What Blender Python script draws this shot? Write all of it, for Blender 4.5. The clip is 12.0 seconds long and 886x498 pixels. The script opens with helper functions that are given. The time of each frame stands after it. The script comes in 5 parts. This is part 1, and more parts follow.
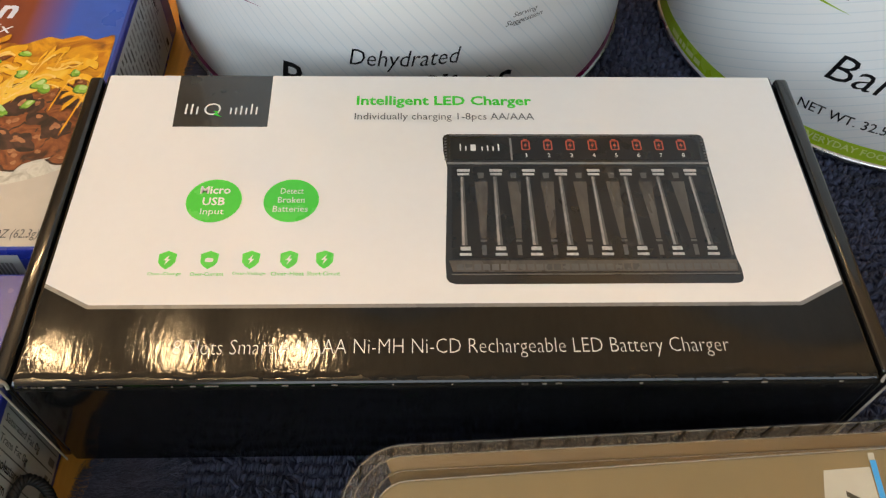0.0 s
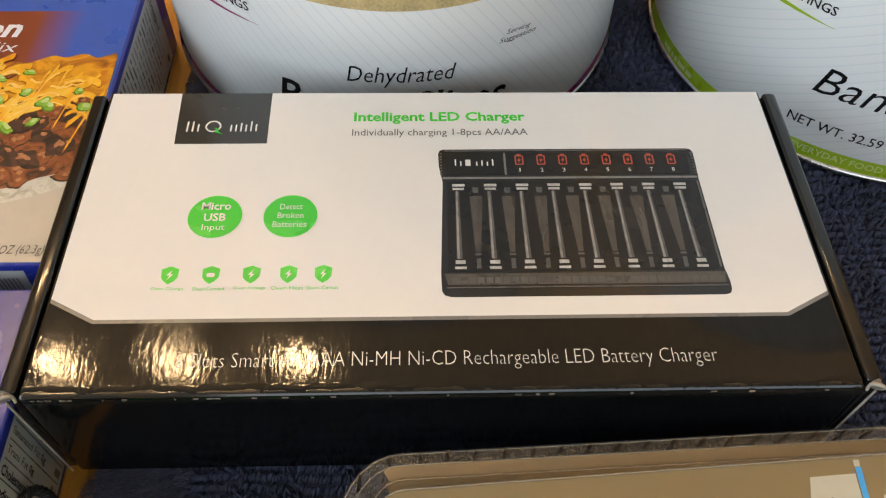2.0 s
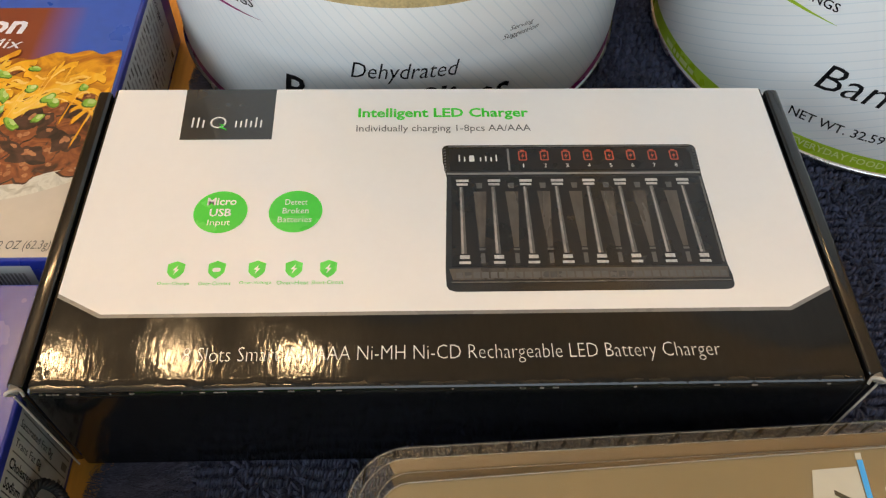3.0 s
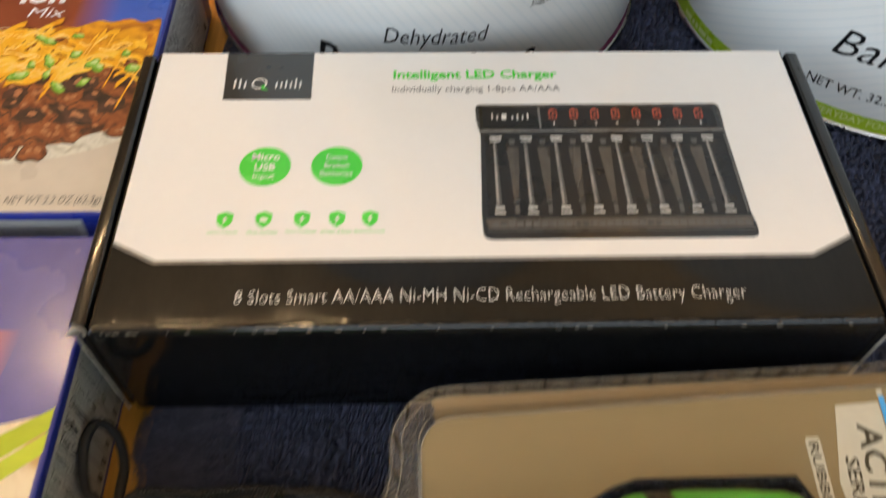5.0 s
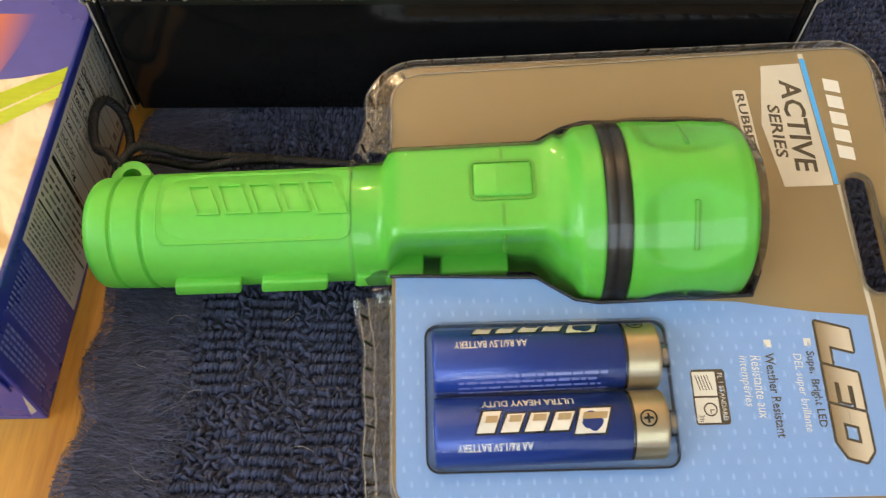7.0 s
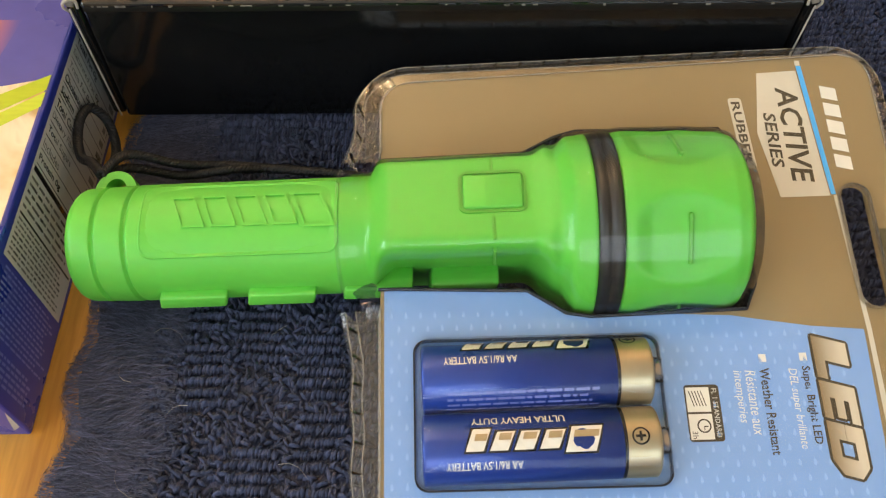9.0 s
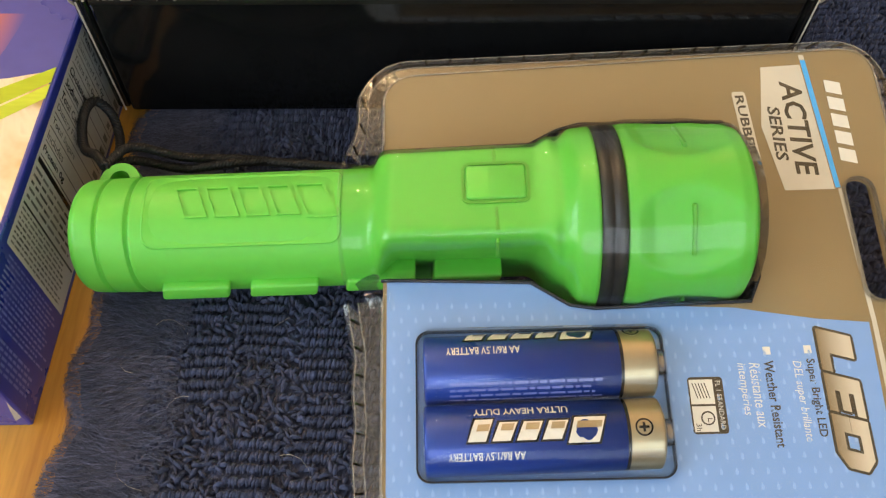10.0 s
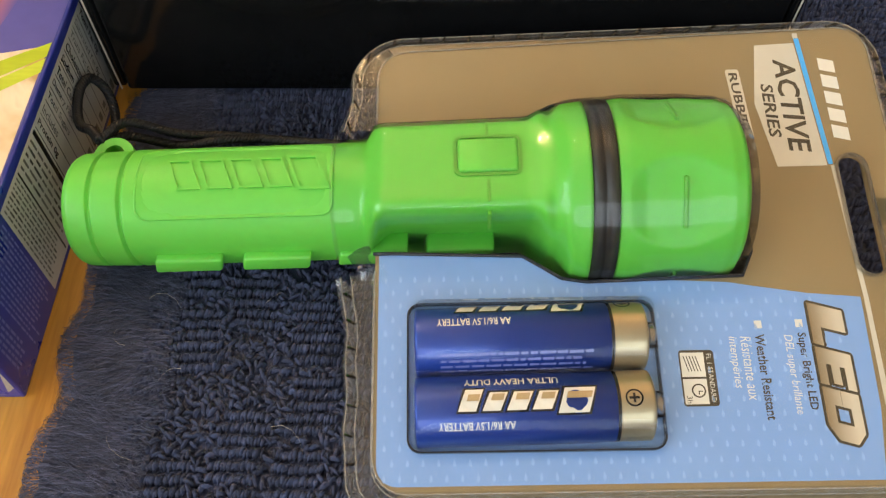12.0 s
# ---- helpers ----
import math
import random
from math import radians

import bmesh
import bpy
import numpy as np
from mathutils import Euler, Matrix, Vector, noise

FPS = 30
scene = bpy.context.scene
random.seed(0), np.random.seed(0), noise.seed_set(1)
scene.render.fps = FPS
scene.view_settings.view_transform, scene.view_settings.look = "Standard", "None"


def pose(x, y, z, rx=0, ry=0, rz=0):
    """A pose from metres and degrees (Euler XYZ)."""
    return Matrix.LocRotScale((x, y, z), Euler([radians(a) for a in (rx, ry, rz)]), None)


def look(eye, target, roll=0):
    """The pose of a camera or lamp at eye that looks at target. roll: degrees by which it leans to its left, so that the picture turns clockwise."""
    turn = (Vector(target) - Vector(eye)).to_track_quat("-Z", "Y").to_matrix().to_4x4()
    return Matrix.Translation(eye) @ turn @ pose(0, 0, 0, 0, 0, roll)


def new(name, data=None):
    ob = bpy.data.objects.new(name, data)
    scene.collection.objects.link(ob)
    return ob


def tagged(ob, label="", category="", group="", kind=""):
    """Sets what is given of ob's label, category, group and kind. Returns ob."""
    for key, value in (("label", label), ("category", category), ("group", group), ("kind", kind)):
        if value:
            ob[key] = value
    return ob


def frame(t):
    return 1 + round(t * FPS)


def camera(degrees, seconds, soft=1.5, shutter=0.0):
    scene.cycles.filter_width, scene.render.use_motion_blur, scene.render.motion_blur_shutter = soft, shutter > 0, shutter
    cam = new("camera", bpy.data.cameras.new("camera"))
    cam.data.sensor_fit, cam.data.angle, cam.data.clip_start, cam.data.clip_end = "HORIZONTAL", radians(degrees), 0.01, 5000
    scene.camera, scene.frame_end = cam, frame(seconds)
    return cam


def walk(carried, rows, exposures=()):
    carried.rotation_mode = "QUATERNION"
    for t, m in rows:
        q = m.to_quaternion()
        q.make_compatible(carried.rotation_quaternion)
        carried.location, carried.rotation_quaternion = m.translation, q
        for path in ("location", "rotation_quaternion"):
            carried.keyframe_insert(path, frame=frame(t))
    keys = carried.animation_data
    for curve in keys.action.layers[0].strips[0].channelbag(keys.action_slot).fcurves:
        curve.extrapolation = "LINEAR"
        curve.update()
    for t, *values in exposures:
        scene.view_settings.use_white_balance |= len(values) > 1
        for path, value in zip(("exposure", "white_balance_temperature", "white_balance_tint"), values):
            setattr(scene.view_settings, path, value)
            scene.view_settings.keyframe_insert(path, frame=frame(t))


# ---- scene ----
cam = camera(56.9, 12.0, soft=1.2, shutter=0.5)
PATH = [
    (0, (0.08407, -0.07667, 0.18699), (0.11556, 0.50919, -0.62281), 2.30),
    (0.5, (0.08248, -0.07558, 0.18868), (0.11449, 0.51253, -0.61947), 2.40),
    (1, (0.08425, -0.07624, 0.19092), (0.11726, 0.51185, -0.61720), 2.40),
    (1.5, (0.08545, -0.07733, 0.19154), (0.11744, 0.51345, -0.61466), 2.10),
    (2, (0.08504, -0.07785, 0.19191), (0.11604, 0.51319, -0.61414), 1.90),
    (2.5, (0.08553, -0.07834, 0.19191), (0.11554, 0.51126, -0.61523), 1.80),
    (3, (0.08399, -0.07900, 0.19249), (0.11500, 0.50969, -0.61527), 1.90),
    (4.8, (0.07955, -0.08082, 0.19333), (0.10800, 0.50918, -0.60512), 1.75),
    (5, (0.07566, -0.09251, 0.19282), (0.10265, 0.49229, -0.61791), 1.50),
    (5.2, (0.07239, -0.10504, 0.19900), (0.09833, 0.48496, -0.62373), 1.53),
    (5.5, (0.07161, -0.12714, 0.20163), (0.09960, 0.45359, -0.61199), 1.60),
    (5.8, (0.07334, -0.14773, 0.19460), (0.09656, 0.44227, -0.60903), 1.29),
    (6, (0.07268, -0.15883, 0.18200), (0.09468, 0.42458, -0.62988), 1.30),
    (6.2, (0.07332, -0.16628, 0.17390), (0.09450, 0.42372, -0.64750), 1.20),
    (6.5, (0.07614, -0.16956, 0.17333), (0.09614, 0.40244, -0.64668), 1.20),
    (7, (0.08269, -0.16595, 0.16937), (0.10519, 0.39597, -0.65751), 1.30),
    (7.2, (0.08477, -0.16724, 0.17238), (0.10420, 0.42276, -0.70475), 1.04),
    (9, (0.08500, -0.16076, 0.16900), (0.10800, 0.39483, -0.66214), 1.30),
    (9.5, (0.08535, -0.16159, 0.17007), (0.10485, 0.39853, -0.65811), 1.10),
    (10, (0.08535, -0.16375, 0.16657), (0.10285, 0.40121, -0.65837), 1.00),
    (10.5, (0.08640, -0.16529, 0.16805), (0.10140, 0.40118, -0.65590), 0.90),
    (11, (0.08864, -0.16558, 0.16735), (0.10264, 0.40147, -0.65622), 0.90),
    (11.5, (0.08763, -0.16738, 0.16470), (0.10113, 0.40002, -0.65864), 1.00),
    (12, (0.08734, -0.16923, 0.16323), (0.10284, 0.39872, -0.65969), 1.10),
]
walk(cam, [(t, look(eye, target, roll)) for t, eye, target, roll in PATH], exposures=[(0.0, -0.36), (3.2, -0.36), (5.0, -0.28), (6.0, -0.02), (7.0, 0.07), (9.5, 0.11), (12.0, 0.07)])

# ---- light: a dim evening sky outside, two cool windows, warm bulbs overhead, an added unseen warm uplight ----
K = 0.00103  # metres to one unit of the drawings below (about a millimetre)
world = bpy.data.worlds.new("sky")
scene.world = world
world.use_nodes = True
sky = world.node_tree.nodes.new("ShaderNodeTexSky")
sky.sky_type, sky.sun_disc, sky.sun_elevation, sky.sun_rotation = "NISHITA", False, radians(30), radians(200)
world.node_tree.nodes["Background"].inputs["Strength"].default_value = 0.08
world.node_tree.links.new(sky.outputs["Color"], world.node_tree.nodes["Background"].inputs["Color"])
BULB_WATTS = 41.0
WINDOW_WATTS = 58.0
# strength of the added out-of-view lamp that warms the ceiling
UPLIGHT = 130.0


def area_light(name, m, sx, sy, watts, colour):
    data = bpy.data.lights.new(name, "AREA")
    data.shape, data.size, data.size_y, data.energy, data.color = "RECTANGLE", sx, sy, watts, colour
    ob = new(name, data)
    ob.matrix_world = m
    return ob


area_light("west_window_light", look((-1.8, -0.77, 1.0), (0.2, 0, 0.6)), 2.0, 1.2, WINDOW_WATTS * 0.71, (0.76, 0.88, 0.96))
area_light("south_window_light", look((0.52, -1.9, 1.0), (0.3, 0, 0.5)), 2.0, 1.2, WINDOW_WATTS * 0.4, (0.76, 0.88, 0.96))


# ---- materials ----
def nodes_of(name):
    m = bpy.data.materials.new(name)
    m.use_nodes = True
    return m, m.node_tree.nodes, m.node_tree.links, m.node_tree.nodes["Principled BSDF"]


def mat(name, colour, rough=0.5, metal=0.0, vary=0.12, scale=120.0, bump=0.0, bump_scale=400.0, coat=0.0, rough_vary=0.08, stretch=(1, 1, 1), sub=0.0, ior=1.5, coat_rough=0.06):
    """A surface with two scales of mottling, uneven gloss and fine relief."""
    m, n, l, b = nodes_of(name)
    co = n.new("ShaderNodeTexCoord")
    mp = n.new("ShaderNodeMapping")
    mp.inputs["Scale"].default_value = stretch
    l.new(co.outputs["Object"], mp.inputs["Vector"])
    big, fine = n.new("ShaderNodeTexNoise"), n.new("ShaderNodeTexNoise")
    big.inputs["Scale"].default_value, fine.inputs["Scale"].default_value = scale, scale * 7
    big.inputs["Detail"].default_value = fine.inputs["Detail"].default_value = 5
    for x in (big, fine):
        l.new(mp.outputs["Vector"], x.inputs["Vector"])
    add = n.new("ShaderNodeMath")
    add.operation = "ADD"
    l.new(big.outputs["Fac"], add.inputs[0])
    l.new(fine.outputs["Fac"], add.inputs[1])
    ramp = n.new("ShaderNodeMapRange")
    ramp.inputs["From Min"].default_value, ramp.inputs["From Max"].default_value = 0.6, 1.4
    ramp.inputs["To Min"].default_value, ramp.inputs["To Max"].default_value = 1 - vary, 1 + vary
    l.new(add.outputs[0], ramp.inputs["Value"])
    mul = n.new("ShaderNodeVectorMath")
    mul.operation = "SCALE"
    mul.inputs[0].default_value = colour
    l.new(ramp.outputs["Result"], mul.inputs["Scale"])
    l.new(mul.outputs["Vector"], b.inputs["Base Color"])
    rr = n.new("ShaderNodeMapRange")
    rr.inputs["From Min"].default_value, rr.inputs["From Max"].default_value = 0.3, 0.7
    rr.inputs["To Min"].default_value, rr.inputs["To Max"].default_value = max(0.02, rough - rough_vary), rough + rough_vary
    l.new(big.outputs["Fac"], rr.inputs["Value"])
    l.new(rr.outputs["Result"], b.inputs["Roughness"])
    b.inputs["Metallic"].default_value, b.inputs["IOR"].default_value = metal, ior
    b.inputs["Coat Weight"].default_value, b.inputs["Coat Roughness"].default_value = coat, coat_rough
    if sub:
        b.inputs["Subsurface Weight"].default_value, b.inputs["Subsurface Scale"].default_value = sub, 0.004
    if bump:
        bt = n.new("ShaderNodeTexNoise")
        bt.inputs["Scale"].default_value, bt.inputs["Detail"].default_value = bump_scale, 4
        l.new(mp.outputs["Vector"], bt.inputs["Vector"])
        bn = n.new("ShaderNodeBump")
        bn.inputs["Strength"].default_value, bn.inputs["Distance"].default_value = bump, 0.0004
        l.new(bt.outputs["Fac"], bn.inputs["Height"])
        l.new(bn.outputs["Normal"], b.inputs["Normal"])
        l.new(bn.outputs["Normal"], b.inputs["Coat Normal"])
    return m


def wood_mat(name, dark, light):
    m, n, l, b = nodes_of(name)
    co, mp = n.new("ShaderNodeTexCoord"), n.new("ShaderNodeMapping")
    mp.inputs["Scale"].default_value, mp.inputs["Rotation"].default_value = (60, 6, 60), (0, 0, radians(80))
    l.new(co.outputs["Object"], mp.inputs["Vector"])
    big, pore = n.new("ShaderNodeTexNoise"), n.new("ShaderNodeTexNoise")
    big.inputs["Scale"].default_value, big.inputs["Detail"].default_value, big.inputs["Distortion"].default_value = 1.2, 8, 0.6
    pore.inputs["Scale"].default_value, pore.inputs["Detail"].default_value = 14, 6
    ramp = n.new("ShaderNodeValToRGB")
    ramp.color_ramp.elements[0].position, ramp.color_ramp.elements[1].position = 0.3, 0.7
    ramp.color_ramp.elements[0].color, ramp.color_ramp.elements[1].color = (*dark, 1), (*light, 1)
    mix = n.new("ShaderNodeMath")
    mix.operation = "MULTIPLY_ADD"
    mix.inputs[1].default_value = 0.3
    for x in (big, pore):
        l.new(mp.outputs["Vector"], x.inputs["Vector"])
    l.new(pore.outputs["Fac"], mix.inputs[0])
    half = n.new("ShaderNodeMath")
    half.operation = "MULTIPLY"
    half.inputs[1].default_value = 0.72
    l.new(big.outputs["Fac"], half.inputs[0])
    l.new(half.outputs[0], mix.inputs[2])
    l.new(mix.outputs[0], ramp.inputs["Fac"])
    l.new(ramp.outputs["Color"], b.inputs["Base Color"])
    b.inputs["Roughness"].default_value, b.inputs["Coat Weight"].default_value, b.inputs["Coat Roughness"].default_value = 0.4, 0.35, 0.2
    bn = n.new("ShaderNodeBump")
    bn.inputs["Strength"].default_value, bn.inputs["Distance"].default_value = 0.25, 0.0003
    l.new(pore.outputs["Fac"], bn.inputs["Height"])
    l.new(bn.outputs["Normal"], b.inputs["Normal"])
    return m


def clear_mat(name, gloss=1.0, rough=0.03, tint=(0.97, 0.975, 0.97), bump=0.15, bump_scale=60.0):
    """Thin clear plastic: see-through, with a mirror-like skin that strengthens at a glancing angle."""
    m, n, l, b = nodes_of(name)
    n.remove(b)
    tr, gl, mix, fr = n.new("ShaderNodeBsdfTransparent"), n.new("ShaderNodeBsdfGlossy"), n.new("ShaderNodeMixShader"), n.new("ShaderNodeFresnel")
    tr.inputs["Color"].default_value = (*tint, 1)
    gl.inputs["Roughness"].default_value = rough
    fr.inputs["IOR"].default_value = 1.5
    k = n.new("ShaderNodeMath")
    k.operation = "MULTIPLY"
    k.inputs[1].default_value = gloss
    l.new(fr.outputs[0], k.inputs[0])
    co, t, bn = n.new("ShaderNodeTexCoord"), n.new("ShaderNodeTexNoise"), n.new("ShaderNodeBump")
    t.inputs["Scale"].default_value = bump_scale
    bn.inputs["Strength"].default_value, bn.inputs["Distance"].default_value = bump, 0.0006
    l.new(co.outputs["Object"], t.inputs["Vector"])
    l.new(t.outputs["Fac"], bn.inputs["Height"])
    l.new(bn.outputs["Normal"], gl.inputs["Normal"])
    l.new(bn.outputs["Normal"], fr.inputs["Normal"])
    l.new(k.outputs[0], mix.inputs[0])
    l.new(tr.outputs[0], mix.inputs[1])
    l.new(gl.outputs[0], mix.inputs[2])
    l.new(mix.outputs[0], n["Material Output"].inputs["Surface"])
    return m


def rim_mat(name, milk=0.13):
    """Clear plastic with a share of tan diffuse colour mixed in."""
    m = clear_mat(name, 1.6, 0.12, (0.93, 0.92, 0.9), 0.5, 150)
    n, l = m.node_tree.nodes, m.node_tree.links
    di, mix, out = n.new("ShaderNodeBsdfDiffuse"), n.new("ShaderNodeMixShader"), n["Material Output"]
    di.inputs["Color"].default_value = (0.55, 0.47, 0.37, 1)
    was = out.inputs["Surface"].links[0].from_socket
    mix.inputs[0].default_value = milk
    l.new(was, mix.inputs[1])
    l.new(di.outputs[0], mix.inputs[2])
    l.new(mix.outputs[0], out.inputs["Surface"])
    return m


def glow_mat(name, colour, strength):
    m, n, l, b = nodes_of(name)
    b.inputs["Base Color"].default_value = (*colour, 1)
    b.inputs["Emission Color"].default_value, b.inputs["Emission Strength"].default_value = (*colour, 1), strength
    return m


def stripe_mat(name, base, line, pitch, lean):
    """A printed label with fine slanting lines, glossy."""
    m, n, l, b = nodes_of(name)
    co, mp, w, ramp = n.new("ShaderNodeTexCoord"), n.new("ShaderNodeMapping"), n.new("ShaderNodeTexWave"), n.new("ShaderNodeValToRGB")
    # unroll the girth: angle times radius, then turn the lines
    sep, com, ang, neg, girth = n.new("ShaderNodeSeparateXYZ"), n.new("ShaderNodeCombineXYZ"), n.new("ShaderNodeMath"), n.new("ShaderNodeMath"), n.new("ShaderNodeMath")
    ang.operation, neg.operation, girth.operation = "ARCTAN2", "MULTIPLY", "MULTIPLY"
    neg.inputs[1].default_value, girth.inputs[1].default_value = -1.0, 0.0788
    l.new(co.outputs["Object"], sep.inputs[0])
    l.new(sep.outputs["Y"], neg.inputs[0])
    l.new(sep.outputs["X"], ang.inputs[0])
    l.new(neg.outputs[0], ang.inputs[1])
    l.new(ang.outputs[0], girth.inputs[0])
    l.new(girth.outputs[0], com.inputs["X"])
    l.new(sep.outputs["Z"], com.inputs["Y"])
    mp.inputs["Rotation"].default_value = (0, 0, radians(lean))
    l.new(com.outputs[0], mp.inputs["Vector"])
    l.new(mp.outputs["Vector"], w.inputs["Vector"])
    w.bands_direction, w.wave_profile = "Y", "SAW"
    w.inputs["Scale"].default_value = 0.314 / pitch
    e = ramp.color_ramp.elements
    e[0].position, e[0].color, e[1].position, e[1].color = 0.86, (*base, 1), 0.9, (*line, 1)
    l.new(w.outputs["Fac"], ramp.inputs["Fac"])
    l.new(ramp.outputs["Color"], b.inputs["Base Color"])
    t, bn = n.new("ShaderNodeTexNoise"), n.new("ShaderNodeBump")
    t.inputs["Scale"].default_value = 40
    l.new(co.outputs["Object"], t.inputs["Vector"])
    bn.inputs["Strength"].default_value, bn.inputs["Distance"].default_value = 0.15, 0.0008
    l.new(t.outputs["Fac"], bn.inputs["Height"])
    l.new(bn.outputs["Normal"], b.inputs["Normal"])
    b.inputs["Roughness"].default_value = 0.3
    return m


WALL = mat("wall_paint", (0.62, 0.5, 0.36), 0.8, vary=0.05, scale=4, bump=0.2, bump_scale=150)
CEILING = mat("ceiling_paint", (0.84, 0.8, 0.72), 0.85, vary=0.04, scale=5)
FLOOR = wood_mat("floor_wood", (0.12, 0.06, 0.025), (0.25, 0.13, 0.06))
OAK = wood_mat("oak_table", (0.42, 0.165, 0.018), (0.78, 0.38, 0.055))
YARN = mat("navy_yarn", (0.043, 0.052, 0.1), 0.9, vary=0.5, scale=90, rough_vary=0.05, bump=1.0, bump_scale=2600, stretch=(1, 0.35, 1))
def by_island(m, low, high):
    """Lets every loose piece of a joined mesh differ a little in brightness."""
    n, l, b = m.node_tree.nodes, m.node_tree.links, m.node_tree.nodes["Principled BSDF"]
    geo, mr, mul = n.new("ShaderNodeNewGeometry"), n.new("ShaderNodeMapRange"), n.new("ShaderNodeVectorMath")
    mr.inputs["To Min"].default_value, mr.inputs["To Max"].default_value = low, high
    mul.operation = "SCALE"
    was = b.inputs["Base Color"].links[0].from_socket
    l.new(geo.outputs["Random Per Island"], mr.inputs["Value"])
    l.new(was, mul.inputs[0])
    l.new(mr.outputs["Result"], mul.inputs["Scale"])
    l.new(mul.outputs["Vector"], b.inputs["Base Color"])


by_island(YARN, 0.7, 1.3)
PALE_HAIR = mat("pale_hair", (0.4, 0.36, 0.3), 0.5)
FUZZ = mat("navy_fuzz", (0.068, 0.075, 0.125), 0.85, vary=0.4, scale=200)
BOARD_BLACK = mat("glossy_black_board", (0.005, 0.005, 0.005), 0.12, vary=0.2, bump=0.03, bump_scale=120, coat=0.18, rough_vary=0.04)
BLACK_CRINKLE = mat("crinkled_black_print", (0.012, 0.011, 0.0095), 0.08, vary=0.2, bump=0.085, bump_scale=800, ior=1.3, coat=0.0, rough_vary=0.04, stretch=(1, 0.3, 1), coat_rough=0.05)
BOARD_EDGE = mat("worn_board_edge", (0.4, 0.35, 0.29), 0.6, vary=0.3, scale=500)
SCUFF_GLINT = mat("scuff_and_glint_board", (0.17, 0.15, 0.125), 0.4, vary=0.5, scale=400)
WHITE_PRINT = mat("white_print", (0.82, 0.79, 0.76), 0.6, vary=0.015, scale=60, bump=0.02, bump_scale=200, coat=0.7, rough_vary=0.04, coat_rough=0.05)
GREEN_INK = mat("green_ink", (0.06, 0.62, 0.045), 0.25, vary=0.05)
by_island(FUZZ, 0.45, 1.75)
PALE_INK = mat("pale_ink", (0.78, 0.76, 0.72), 0.3, vary=0.03)
GREY_INK = mat("grey_ink", (0.12, 0.115, 0.11), 0.3, vary=0.06)
MID_INK = mat("mid_grey_ink", (0.2, 0.19, 0.18), 0.3, vary=0.1)
BLACK_INK = mat("black_ink", (0.007, 0.007, 0.008), 0.3, vary=0.1)
CHARCOAL = mat("charcoal_ink", (0.022, 0.025, 0.025), 0.22, vary=0.1, coat=0.4)
RED_INK = mat("red_ink", (0.55, 0.1, 0.055), 0.3, vary=0.05)


# ---- building helpers ----
def part(name, bm, material, parent=None, label="", smooth=False, kind=""):
    """One mesh object, drawn in millimetres in its parent's frame."""
    me = bpy.data.meshes.new(name)
    if isinstance(bm, bmesh.types.BMesh):
        bm.normal_update()
        bm.to_mesh(me)
        bm.free()
    else:
        me.from_pydata(bm[0], [], bm[1])
    me.transform(Matrix.Scale(K, 4))
    if smooth:
        me.polygons.foreach_set("use_smooth", [True] * len(me.polygons))
    me.materials.append(material)
    ob = new(name, me)
    ob.parent = parent
    return tagged(ob, label=label, kind=kind)


def thing(name, x, y, z, label, category, rx=0, ry=0, rz=0, group="", kind=""):
    ob = new(name)
    ob.empty_display_size = 0.01
    ob.matrix_world = pose(x * K, y * K, z * K, rx, ry, rz)
    return tagged(ob, label, category, group, kind)


def slab(x0, x1, y0, y1, z0, z1, bevel=0.0, segs=2):
    bm = bmesh.new()
    bmesh.ops.create_cube(bm, size=1)
    bmesh.ops.transform(bm, matrix=Matrix.Translation(((x0 + x1) / 2, (y0 + y1) / 2, (z0 + z1) / 2)) @ Matrix.Diagonal((x1 - x0, y1 - y0, z1 - z0, 1)), verts=bm.verts)
    if bevel:
        bmesh.ops.bevel(bm, geom=bm.edges[:], offset=bevel, segments=segs, affect="EDGES", profile=0.5)
    return bm


def poly(points, z0=0.0, z1=None):
    """A flat shape, or a plate where z1 is given."""
    bm = bmesh.new()
    f = bm.faces.new([bm.verts.new((x, y, z0)) for x, y in points])
    if z1 is not None:
        out = bmesh.ops.extrude_face_region(bm, geom=[f])
        bmesh.ops.translate(bm, vec=(0, 0, z1 - z0), verts=[v for v in out["geom"] if isinstance(v, bmesh.types.BMVert)])
        bmesh.ops.recalc_face_normals(bm, faces=bm.faces[:])
    return bm


def rrect(x0, x1, y0, y1, r, n=5):
    pts = []
    for cx, cy, a in ((x1 - r, y1 - r, 0), (x0 + r, y1 - r, 90), (x0 + r, y0 + r, 180), (x1 - r, y0 + r, 270)):
        pts += [(cx + r * math.cos(radians(a + 90 * i / n)), cy + r * math.sin(radians(a + 90 * i / n))) for i in range(n + 1)]
    return pts


def disc(x, y, rx, ry=None, n=40):
    return [(x + rx * math.cos(2 * math.pi * i / n), y + (ry or rx) * math.sin(2 * math.pi * i / n)) for i in range(n)]


def join(*bms):
    out = bmesh.new()
    for b in bms:
        me = bpy.data.meshes.new("piece")
        b.to_mesh(me)
        b.free()
        out.from_mesh(me)
        bpy.data.meshes.remove(me)
    return out


def plates(shapes, z=0.0, thick=0.0):
    return join(*[poly(s, z, z + thick if thick else None) for s in shapes])


def at(bm, m):
    bmesh.ops.transform(bm, matrix=m, verts=bm.verts)
    return bm


def warp(bm, fn):
    for v in bm.verts:
        v.co = fn(*v.co)
    return bm


